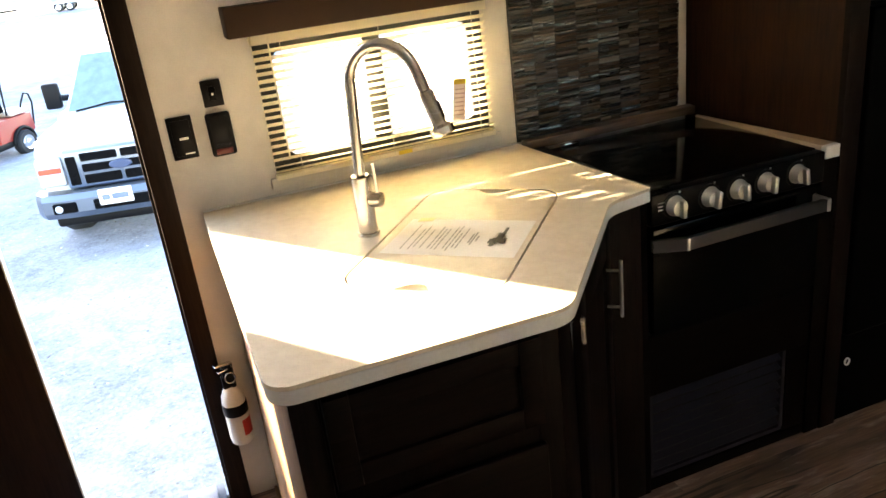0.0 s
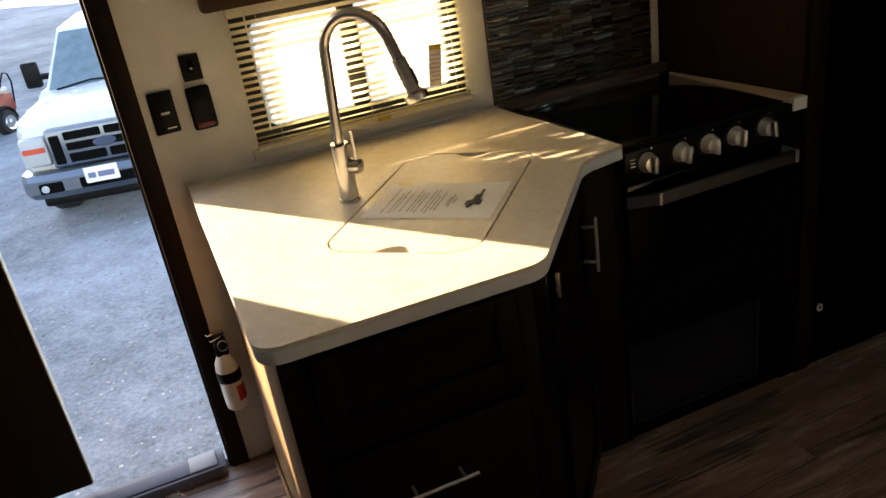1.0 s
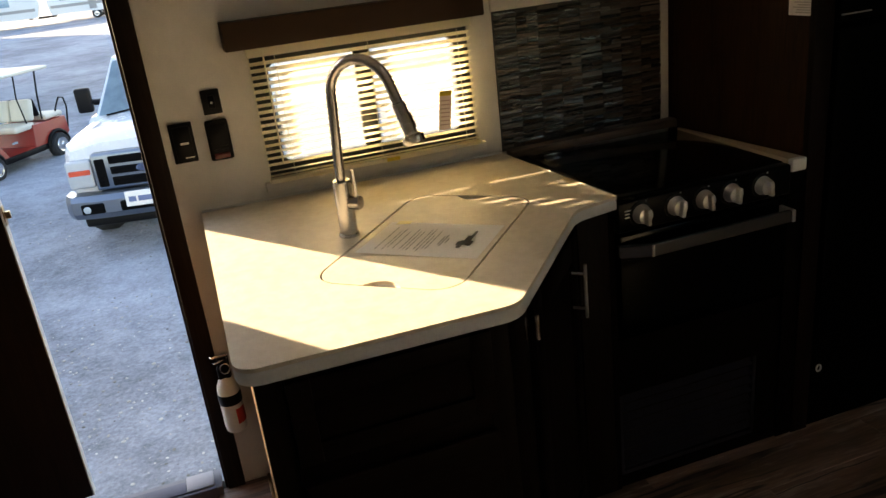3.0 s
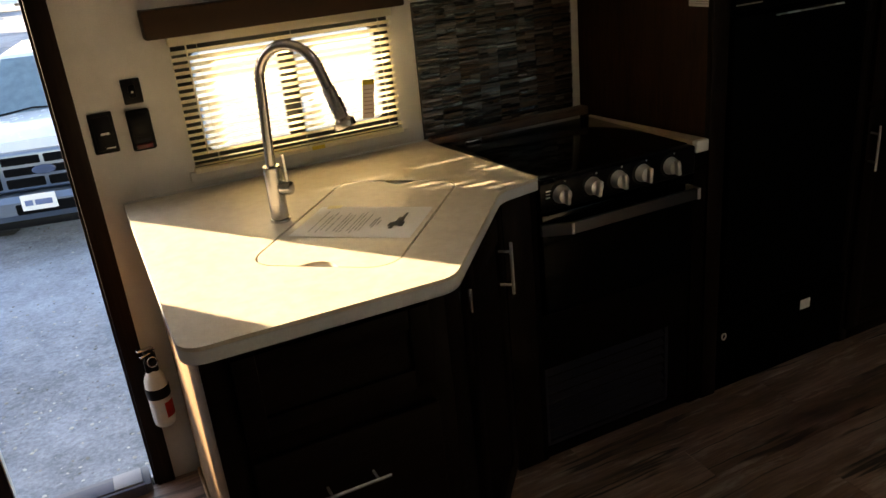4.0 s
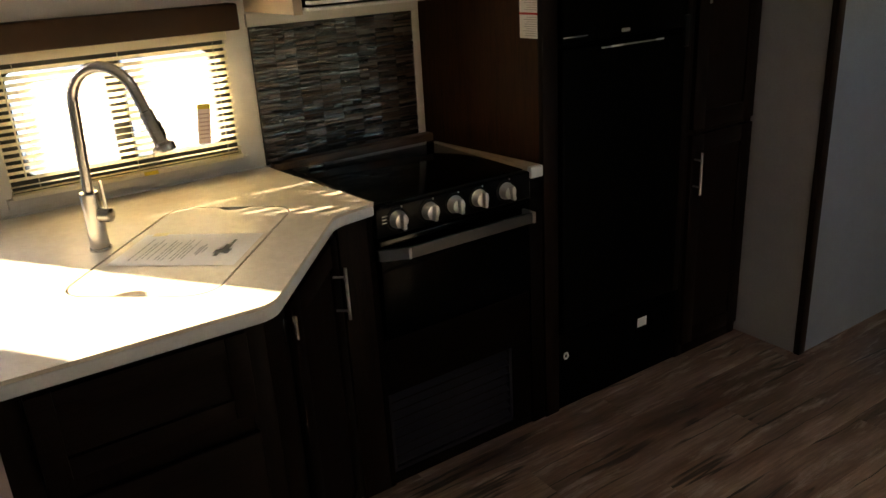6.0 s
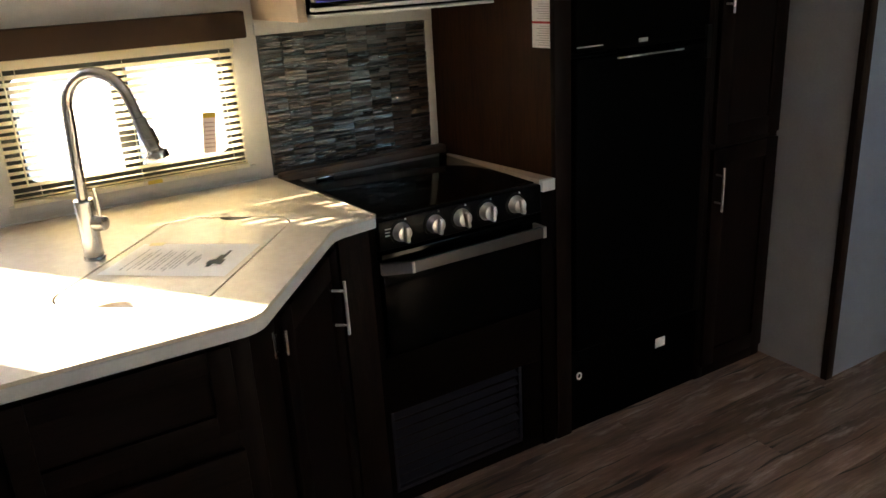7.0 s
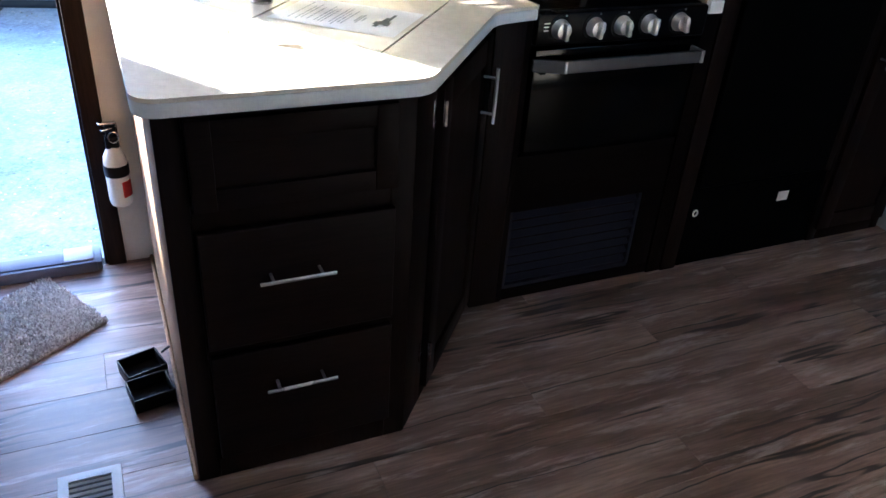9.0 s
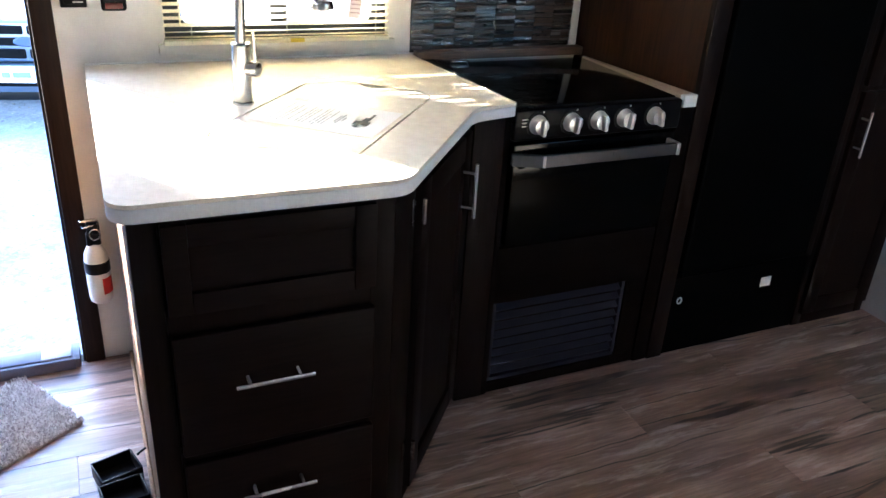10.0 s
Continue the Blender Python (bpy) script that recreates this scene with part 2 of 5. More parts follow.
def brushed(name, colour=(0.62, 0.60, 0.57), rough=0.28, axis=(1, 1, 260)):
    m, t, p, L = nt(name)
    f = noise_tex(t, coords(t, axis), 3.0, 4, 0.6)
    L.new(ramp(t, f, [(0.3, tuple(c * 0.82 for c in colour)), (0.7, colour)]), p.inputs["Base Color"])
    p.inputs["Metallic"].default_value = 1.0
    rr = t.nodes.new("ShaderNodeMapRange")
    rr.inputs["To Min"].default_value, rr.inputs["To Max"].default_value = rough - 0.04, rough + 0.06
    L.new(f, rr.inputs["Value"])
    L.new(rr.outputs["Result"], p.inputs["Roughness"])
    bump(t, p, f, 0.02, 0.0003)
    return m


def glass(name, tint=(1, 1, 1), translucency=0.0, rough=0.0):
    m, t, p, L = nt(name)
    t.nodes.remove(p)
    out = t.nodes["Material Output"]
    tr = t.nodes.new("ShaderNodeBsdfTransparent")
    tr.inputs[0].default_value = (*tint, 1)
    gl = t.nodes.new("ShaderNodeBsdfGlossy")
    gl.inputs["Roughness"].default_value = rough + 0.02
    fr = t.nodes.new("ShaderNodeFresnel")
    fr.inputs["IOR"].default_value = 1.45
    mx = t.nodes.new("ShaderNodeMixShader")
    L.new(fr.outputs[0], mx.inputs[0])
    last = tr.outputs[0]
    # translucent share added so sunlit panes glow
    if translucency:
        tl = t.nodes.new("ShaderNodeBsdfTranslucent")
        tl.inputs[0].default_value = (0.95, 0.95, 0.95, 1)
        dx = t.nodes.new("ShaderNodeMixShader")
        n = noise_tex(t, coords(t), 6.0, 5, 0.6)
        mr = t.nodes.new("ShaderNodeMapRange")
        mr.inputs["To Min"].default_value, mr.inputs["To Max"].default_value = translucency * 0.7, translucency * 1.3
        L.new(n, mr.inputs["Value"])
        L.new(mr.outputs["Result"], dx.inputs[0])
        L.new(last, dx.inputs[1])
        L.new(tl.outputs[0], dx.inputs[2])
        last = dx.outputs[0]
    L.new(last, mx.inputs[1])
    L.new(gl.outputs[0], mx.inputs[2])
    L.new(mx.outputs[0], out.inputs["Surface"])
    return m


def slat_plastic(name, colour, through_col=(0.95, 0.86, 0.58), share=(0.34, 0.46)):
    m, t, p, L = nt(name)
    out = t.nodes["Material Output"]
    p.inputs["Base Color"].default_value = (*colour, 1)
    p.inputs["Roughness"].default_value = 0.45
    tl = t.nodes.new("ShaderNodeBsdfTranslucent")
    tl.inputs[0].default_value = (*through_col, 1)
    mx = t.nodes.new("ShaderNodeMixShader")
    n = noise_tex(t, coords(t), 20, 3)
    mr = t.nodes.new("ShaderNodeMapRange")
    mr.inputs["To Min"].default_value, mr.inputs["To Max"].default_value = share
    L.new(n, mr.inputs["Value"])
    L.new(mr.outputs["Result"], mx.inputs[0])
    L.new(p.outputs[0], mx.inputs[1])
    L.new(tl.outputs[0], mx.inputs[2])
    L.new(mx.outputs[0], out.inputs["Surface"])
    return m


def mosaic(name, source):
    """Glossy mosaic strips in browns and greys, each of its own tone."""
    m, t, p, L = nt(name)
    n = t.nodes.new("ShaderNodeObjectInfo" if source == "object" else "ShaderNodeNewGeometry")
    rnd = n.outputs["Random" if source == "object" else "Random Per Island"]
    r = t.nodes.new("ShaderNodeValToRGB")
    r.color_ramp.interpolation = "CONSTANT"
    tones = [(0.024, 0.012, 0.007), (0.07, 0.046, 0.034), (0.006, 0.004, 0.0035), (0.10, 0.074, 0.056), (0.03, 0.023, 0.021), (0.055, 0.028, 0.016), (0.14, 0.115, 0.10), (0.010, 0.008, 0.008), (0.036, 0.018, 0.011)]
    el = r.color_ramp.elements
    while len(el) < len(tones):
        el.new(0.5)
    for i, (e, c) in enumerate(zip(el, tones)):
        e.position, e.color = i / len(tones), (*c, 1)
    L.new(rnd, r.inputs["Fac"])
    f = noise_tex(t, coords(t, (10, 10, 60)), 6, 4)
    col = mix(t, r.outputs["Color"], ramp(t, f, [(0.3, (0.016, 0.010, 0.007)), (0.75, (0.12, 0.088, 0.068))]), 0.3)
    L.new(col, p.inputs["Base Color"])
    rr = t.nodes.new("ShaderNodeMapRange")
    rr.inputs["To Min"].default_value, rr.inputs["To Max"].default_value = 0.05, 0.26
    L.new(rnd, rr.inputs["Value"])
    L.new(rr.outputs["Result"], p.inputs["Roughness"])
    p.inputs["Specular IOR Level"].default_value = 0.5
    w = noise_tex(t, coords(t, (24, 24, 95)), 2.2, 3, 0.5)
    bump(t, p, w, 1.0, 0.0014)
    p.inputs["Coat Weight"].default_value = 0.5
    p.inputs["Coat Roughness"].default_value = 0.04
    L.new(p.inputs["Normal"].links[0].from_socket, p.inputs["Coat Normal"])
    return m


def gravel(name):
    m, t, p, L = nt(name)
    v = coords(t)
    a = noise_tex(t, v, 0.35, 6, 0.6)
    b = noise_tex(t, v, 3.0, 6, 0.7)
    s = noise_tex(t, v, 26.0, 4, 0.75)
    # grey tones shifted to blue to carry the skylight over the yard
    c = mix(t, ramp(t, a, [(0.40, (0.093, 0.105, 0.128)), (0.60, (0.372, 0.411, 0.484))]), ramp(t, b, [(0.38, (0.102, 0.115, 0.139)), (0.62, (0.353, 0.391, 0.462))]), 0.45)
    c = mix(t, c, ramp(t, s, [(0.35, (0.093, 0.097, 0.105)), (0.55, (0.316, 0.346, 0.396)), (0.72, (0.558, 0.604, 0.693))]), 0.28)
    L.new(c, p.inputs["Base Color"])
    p.inputs["Roughness"].default_value = 0.9
    bump(t, p, s, 0.6, 0.03)
    return m


M_WALL = worn("wall_vinyl", (0.72, 0.685, 0.635), 0.55, var=0.15, scale=7, fine=230, bmp=0.1)
M_TAN = worn("tan_laminate", (0.50, 0.385, 0.27), 0.5, var=0.12, scale=9, fine=200, bmp=0.08)
M_PALE = worn("pale_trim", (0.66, 0.64, 0.60), 0.5, var=0.05, scale=12)
M_CEIL = worn("ceiling_vinyl", (0.78, 0.76, 0.71), 0.6, var=0.04, scale=6)
M_GREY = worn("grey_panel", (0.30, 0.30, 0.325), 0.55, var=0.08, scale=10)
# the grey panel again, its blue tint standing for cool daylight
M_GREY_DAYLIT = worn("grey_panel_daylit", (0.24, 0.285, 0.37), 0.55, var=0.08, scale=10)
M_DARK = wood("dark_wood", (0.0022, 0.0014, 0.0012), (0.0115, 0.006, 0.0044), "z", 0.45, spec=0.06)
M_DARKX = wood("dark_wood_level", (0.0022, 0.0014, 0.0012), (0.0115, 0.006, 0.0044), "x", 0.45, spec=0.06)
M_TRIM = wood("door_trim_wood", (0.006, 0.0035, 0.0026), (0.024, 0.0135, 0.009), "z", 0.5, spec=0.1)
M_PANEL = wood("brown_panel", (0.016, 0.0056, 0.0026), (0.046, 0.0175, 0.0072), "z", 0.45, spec=0.08)
M_OAK = wood("raw_oak", (0.19, 0.105, 0.048), (0.33, 0.195, 0.095), "z", 0.6)
M_LEDGE = wood("ledge_wood", (0.08, 0.045, 0.026), (0.22, 0.13, 0.075), "x", 0.4)
M_PLANK = plank_wood("floor_plank")
M_TOP = laminate("counter_laminate")
M_EDGE = worn("counter_edge", (0.74, 0.745, 0.76), 0.4, var=0.05, scale=20)
M_STEEL = brushed("brushed_steel", rough=0.25)
M_CHROME = brushed("chrome", (0.75, 0.75, 0.75), 0.16)
M_ALU = brushed("aluminium", (0.27, 0.28, 0.30), 0.4, (260, 3, 3))
M_BRASS = brushed("aged_brass", (0.55, 0.42, 0.24), 0.3)
M_BLACKGL = worn("black_glass", (0.0012, 0.0012, 0.0014), 0.05, var=0.1, bmp=0.0, spec=0.3)
M_OVEN = worn("oven_glass", (0.001, 0.001, 0.0011), 0.08, var=0.1, bmp=0.0, spec=0.08)
M_BLACK = worn("black_enamel", (0.0025, 0.0025, 0.0028), 0.28, var=0.15, bmp=0.03, spec=0.06)
M_BLKPL = worn("black_plastic", (0.0045, 0.0045, 0.005), 0.42, var=0.2, bmp=0.06, spec=0.14)
M_FRIDGE = worn("fridge_black", (0.0012, 0.0012, 0.0013), 0.45, spec=0.012, var=0.12, bmp=0.05, fine=300)
M_LOUVRE = worn("louvre_metal", (0.0115, 0.0108, 0.018), 0.5, var=0.15, spec=0.15)
M_KNOB = worn("satin_knob", (0.58, 0.57, 0.56), 0.3, metal=0.6, var=0.06)
M_SATIN = worn("satin_metal", (0.60, 0.59, 0.58), 0.25, metal=0.6, var=0.05)
M_DULL = brushed("dull_steel", (0.165, 0.165, 0.17), 0.28, (260, 3, 3))
M_TAG = slat_plastic("tag_card", (0.85, 0.76, 0.74), (0.9, 0.8, 0.74), (0.10, 0.15))
M_REG = worn("register_metal", (0.42, 0.43, 0.46), 0.45, var=0.08)
M_WHITE = worn("white_plastic", (0.78, 0.77, 0.74), 0.4, var=0.04)
M_STRIP = worn("beige_strip", (0.50, 0.39, 0.28), 0.5, var=0.1, scale=20)
# darker copy of the dark cabinet wood
M_FRAME = wood("near_black_wood", (0.0012, 0.0009, 0.0008), (0.005, 0.003, 0.0024), "x", 0.6, spec=0.02)
M_PAPER = worn("paper", (0.92, 0.91, 0.90), 0.7, var=0.03, bmp=0.03)
M_INK = worn("ink", (0.08, 0.08, 0.085), 0.7, var=0.1, bmp=0)
M_REDINK = worn("red_print", (0.5, 0.03, 0.03), 0.6, var=0.1, bmp=0)
M_YEL = worn("yellow_print", (0.75, 0.58, 0.05), 0.6, var=0.1, bmp=0)
M_VAL = worn("valance_leather", (0.043, 0.021, 0.0085), 0.55, var=0.2, scale=14, fine=260, bmp=0.3, spec=0.25)
M_SLAT = slat_plastic("blind_slat", (0.92, 0.90, 0.82))
M_MILK = slat_plastic("milky_lid", (0.9, 0.9, 0.88), (0.96, 0.95, 0.92), (0.75, 0.82))
M_CORD = worn("blind_cord", (0.75, 0.72, 0.62), 0.8, bmp=0)
M_WINFR = worn("window_frame_black", (0.02, 0.02, 0.02), 0.45)
M_WINGL = glass("window_glass", (0.95, 0.96, 0.94), 0.07)
M_CLEAR = glass("clear_glass", (0.75, 0.8, 0.8))
M_RED = worn("red_label", (0.55, 0.03, 0.025), 0.45, var=0.15)
M_MAT = worn("mat_fibre", (0.40, 0.36, 0.33), 0.95, var=0.35, scale=60, fine=400, bmp=0.2)
M_LED = worn("red_lamp_strip", (0.14, 0.012, 0.012), 0.3, bmp=0)
M_SMOKE = worn("smoked_cover", (0.12, 0.125, 0.165), 0.55, var=0.15, bmp=0.05, spec=0.1)
M_SILLCAP = worn("pale_sill_metal", (0.30, 0.31, 0.35), 0.5, var=0.1, spec=0.15)
M_SILL = worn("dull_sill_metal", (0.16, 0.165, 0.195), 0.55, var=0.15, scale=14, spec=0.15)
M_GROUND = gravel("gravel_yard")
# white paint, with a blue tint standing for skylight
M_TRUCK = worn("white_car_paint", (0.70, 0.74, 0.79), 0.25, var=0.03, coat=0.5, bmp=0)
M_BUMPER = brushed("bumper_steel", (0.26, 0.29, 0.34), 0.3)
M_TIRE = worn("tyre_rubber", (0.02, 0.02, 0.021), 0.8, var=0.2)
# pale blue base colour stands for sky reflected in the glass
M_CARGL = worn("car_glass", (0.27, 0.38, 0.46), 0.06, var=0.2, bmp=0)
M_LAMP = worn("lamp_lens", (0.40, 0.44, 0.48), 0.1, var=0.1, bmp=0)
M_AMBER = worn("amber_lens", (0.55, 0.08, 0.04), 0.15, bmp=0)
M_CARTRED = worn("cart_red_body", (0.30, 0.03, 0.02), 0.35, var=0.1, bmp=0)
M_CREAM = worn("cream_vinyl", (0.68, 0.63, 0.52), 0.5, var=0.06)
M_LEAF = worn("bare_brush", (0.11, 0.075, 0.045), 0.9, var=0.4, scale=3)
M_BARK = worn("bark", (0.06, 0.045, 0.035), 0.9, var=0.3)
M_SIDING = worn("grey_siding", (0.35, 0.34, 0.33), 0.6, var=0.08)
M_TRAIL = worn("white_trailer_skin", (0.75, 0.75, 0.74), 0.4, var=0.04)

# ---------- the room ----------
CT = 0.914
DOOR_L, DOOR_R, DOOR_T = -0.80, -0.108, 1.90
WIN_L, WIN_R, WIN_B, WIN_T = 0.210, 0.848, 0.968, 1.338
bm = B()
bx(bm, -2.4, DOOR_L, 0, 0.05, 0, 2.05)
bx(bm, DOOR_L, DOOR_R, 0, 0.05, DOOR_T, 2.05)
bx(bm, DOOR_R, WIN_L, 0, 0.05, 0, 2.05)
bx(bm, WIN_L, WIN_R, 0, 0.05, 0, WIN_B)
bx(bm, WIN_L, WIN_R, 0, 0.05, WIN_T, 2.05)
bx(bm, WIN_R, 4.0, 0, 0.05, 0, 2.05)
solid("wall_north", bm, M_WALL, "off-white textured vinyl wall with door and window openings", "wall", "structure", smooth=False)
bm = B()
# opening for an unseen window, added for fill light and backsplash glints
BW = (1.95, 2.6, 1.25, 1.62)
bx(bm, -2.4, BW[0], -3.05, -3.0, 0, 2.05)
bx(bm, BW[1], 4.0, -3.05, -3.0, 0, 2.05)
bx(bm, BW[0], BW[1], -3.05, -3.0, 0, BW[2])
bx(bm, BW[0], BW[1], -3.05, -3.0, BW[3], 2.05)
solid("wall_south", bm, M_WALL, "plain off-white wall with a window opening", "wall", "structure", smooth=False)
solid("wall_west", box(-2.45, -2.4, -3.05, 0.05, 0, 2.05), M_WALL, "plain off-white end wall", "wall", "structure", smooth=False)
solid("wall_east", box(4.0, 4.05, -3.05, 0.05, 0, 2.05), M_WALL, "plain off-white end wall", "wall", "structure", smooth=False)
# opening for an unseen roof vent, added to light the counter from above
RV = (0.55, 0.85, -1.31, -1.01)
bm = B()
bx(bm, -2.45, RV[0], -3.05, 0.05, 2.05, 2.10)
bx(bm, RV[1], 4.05, -3.05, 0.05, 2.05, 2.10)
bx(bm, RV[0], RV[1], -3.05, RV[2], 2.05, 2.10)
bx(bm, RV[0], RV[1], RV[3], 0.05, 2.05, 2.10)
solid("ceiling", bm, M_CEIL, "plain pale vinyl ceiling", "ceiling", "structure", smooth=False)
floor = solid("floor", box(-2.45, 4.05, -3.05, 0.05, -0.06, -0.006), M_DARKX, "grey-brown wood-look plank floor", "floor", "structure", smooth=False)

# partition beyond the pantry: a grey end panel, a dark corner strip, then a wall facing the room
PX, PY = 2.615, -0.855
solid("wall_partition", box(PX, PX + 0.03, PY + 0.02, -0.001, 0, 2.049), M_GREY, "grey vinyl partition wall beside the pantry", "wall", "structure", smooth=False)
solid("wall_return", box(PX + 0.035, 3.999, PY, PY + 0.02, 0, 2.049), M_GREY_DAYLIT, "grey vinyl wall facing the room, tinted blue for daylight", "wall", "structure", smooth=False)
solid("trim_corner", box(PX - 0.006, PX + 0.034, PY - 0.006, PY + 0.019, 0.0, 2.048, 0.003), M_TRIM, "dark wood corner trim strip", "trim", "structure")

# doorway
bm = B()
bx(bm, DOOR_R - 0.004, DOOR_R + 0.05, -0.014, -0.0005, 0.0, DOOR_T + 0.05, 0.003)
bx(bm, DOOR_L - 0.05, DOOR_L + 0.004, -0.014, -0.0005, 0.0, DOOR_T + 0.05, 0.003)
bx(bm, DOOR_L + 0.005, DOOR_R - 0.005, -0.014, -0.0005, DOOR_T - 0.004, DOOR_T + 0.05, 0.003)
bx(bm, DOOR_R - 0.012, DOOR_R - 0.0005, 0.0, 0.055, 0.0, DOOR_T, 0.002)
solid("trim_doorway", bm, M_TRIM, "dark brown wooden trim round the entry doorway", "trim", "structure")

door = thing("door_1", (-1.0, 0.075, 0.06), "dark brown entry door standing open at the doorway", "door", kind="structure")
bm = box(-1.13, -0.510, 0.056, 0.094, 0.07, 1.15, 0.003)
# unseen upper part, made narrower so the sun patch spreads over the counter
bx(bm, -1.13, -0.600, 0.056, 0.094, 1.1505, 1.86, 0.003)
leaf = part("leaf", bm, M_TRIM, door)
part("edge_band", box(-0.5095, -0.505, 0.057, 0.093, 0.07, 1.149, 0.001), M_PALE, door, "pale aluminium edge band")
knob = lathe(B(), (-0.549, 0.056, 0.992), (0, -1, 0), [(0.031, 0), (0.031, 0.006), (0.012, 0.01), (0.011, 0.028), (0.024, 0.036), (0.029, 0.05), (0.026, 0.062), (0.012, 0.068)])
part("knob", knob, M_BRASS, door, "round aged-brass door knob")
bm = B()
bx(bm, -0.5048, -0.5018, 0.062, 0.088, 0.965, 1.02, 0.001)
bx(bm, -0.5018, -0.488, 0.069, 0.081, 0.983, 1.003, 0.002)
part("latch", bm, M_BRASS, door, "brass latch plate with bolt")

sill = thing("door_sill", (-0.43, 0.0, 0.0), "aluminium entry threshold with a smoked cover strip", "door sill", kind="structure")
part("frame", box(-0.77, -0.128, -0.03, 0.07, 0.0, 0.03, 0.003), M_SILL, sill)
part("cover", box(-0.77, -0.142, -0.044, -0.0305, 0.003, 0.040, 0.003), M_SMOKE, sill, "dark smoked cover strip")
part("cover_top", box(-0.70, -0.235, -0.03, 0.03, 0.0305, 0.044, 0.003), M_SMOKE, sill)
part("end_cap", box(-0.2345, -0.150, -0.03, 0.05, 0.0305, 0.046, 0.003), M_SILLCAP, sill, "pale aluminium end cap")
part("end_cap", box(-0.77, -0.7005, -0.03, 0.05, 0.0305, 0.046, 0.003), M_SILLCAP, sill)

# window
win = thing("window_1", (0.535, 0.03, WIN_B), "black-framed sliding window with slightly translucent glass", "window", kind="structure")


def ring_frame(bm, x0, x1, z0, z1, w, y0, y1, r):
    o = [(x0, z0), (x1, z0), (x1, z1), (x0, z1)]
    i = rounded([(x0 + w, z0 + w), (x1 - w, z0 + w), (x1 - w, z1 - w), (x0 + w, z1 - w)], max(0.004, r - w))
    t = B()
    prism(t, o, 0, y1 - y0, 0, [(p.x, p.y) for p in i])
    return join(bm, t, Matrix(((1, 0, 0, 0), (0, 0, 1, y0), (0, 1, 0, 0), (0, 0, 0, 1))))


part("window_frame", ring_frame(B(), WIN_L + 0.001, WIN_R - 0.001, WIN_B + 0.001, WIN_T - 0.001, 0.045, 0.006, 0.045, 0.07), M_WINFR, win)
part("mullion", box(0.503, 0.552, 0.016, 0.042, WIN_B + 0.0465, WIN_T - 0.0465, 0.002), M_WINFR, win)
pane = part("pane", box(WIN_L + 0.043, 0.5025, 0.026, 0.029, WIN_B + 0.043, WIN_T - 0.043), M_WINGL, win)
pane2 = part("pane", box(0.5525, WIN_R - 0.043, 0.026, 0.029, WIN_B + 0.043, WIN_T - 0.043), M_WINGL, win)
part("window_sill", box(0.19, 0.872, -0.02, -0.0005, 0.936, 0.9645, 0.002), M_PALE, win, "pale grey window ledge strip")
# unseen window, added to let skylight in behind the camera
win2 = thing("window_2", (2.17, -3.03, 1.08), "unseen clear window added in the far wall for light", "window", kind="structure")
pane3 = part("pane", box(BW[0] + 0.002, BW[1] - 0.002, -3.028, -3.024, BW[2] + 0.002, BW[3] - 0.002), M_CLEAR, win2)
# unseen vent whose milky lid is added as a soft top light
vent_r = thing("light_vent", (0.70, -1.24, 2.06), "unseen square roof vent with milky lid, added to light the counter", "roof vent", kind="structure")
bm = B()
prism(bm, [(RV[0] - 0.03, RV[2] - 0.03), (RV[1] + 0.03, RV[2] - 0.03), (RV[1] + 0.03, RV[3] + 0.03), (RV[0] - 0.03, RV[3] + 0.03)], 2.035, 2.0495, 0.002, [(RV[0] + 0.002, RV[2] + 0.002), (RV[1] - 0.002, RV[2] + 0.002), (RV[1] - 0.002, RV[3] - 0.002), (RV[0] + 0.002, RV[3] - 0.002)])
part("vent_frame", bm, M_WHITE, vent_r)
part("vent_lid", box(RV[0] - 0.02, RV[1] + 0.02, RV[2] - 0.02, RV[3] + 0.02, 2.104, 2.108), M_MILK, vent_r)
for q in (pane, pane2, pane3):
    q.visible_shadow = False

# venetian blind
blind = thing("venetian_blind", (0.535, -0.03, 0.95), "cream venetian blind with tilted slats, lowered over window", "blind")
SL_L, SL_R = 0.203, 0.845
part("head_rail", box(SL_L, SL_R, -0.048, -0.012, 1.318, 1.342, 0.002), M_SLAT, blind)
part("bottom_rail", box(SL_L, SL_R, -0.044, -0.018, 0.9655, 0.979, 0.003), M_SLAT, blind)
PITCH, N_SL = 0.0188, 18
t = B()
n = 6
rows_ = []
for e in (0, 1):
    x = (SL_L + 0.002) if e == 0 else (SL_R - 0.002)
    rows_.append([t.verts.new((x - 0.53, -0.0125 + 0.025 * k / n, 0.0016 * (1 - (2 * k / n - 1) ** 2))) for k in range(n + 1)])
for k in range(n):
    t.faces.new((rows_[0][k], rows_[1][k], rows_[1][k + 1], rows_[0][k + 1]))
bmesh.ops.solidify(t, geom=t.faces[:], thickness=0.0005)
slat_me = mesh_of("slat", t, M_SLAT, True)


# stretches where bent slats stand more open, added to cast counter sun streaks
OPEN = {4: ((0.41, 0.49), (0.64, 0.73)), 5: ((0.41, 0.49), (0.64, 0.73)), 6: ((0.455, 0.565),), 7: ((0.455, 0.565), (0.575, 0.62)), 8: ((0.575, 0.62),)}


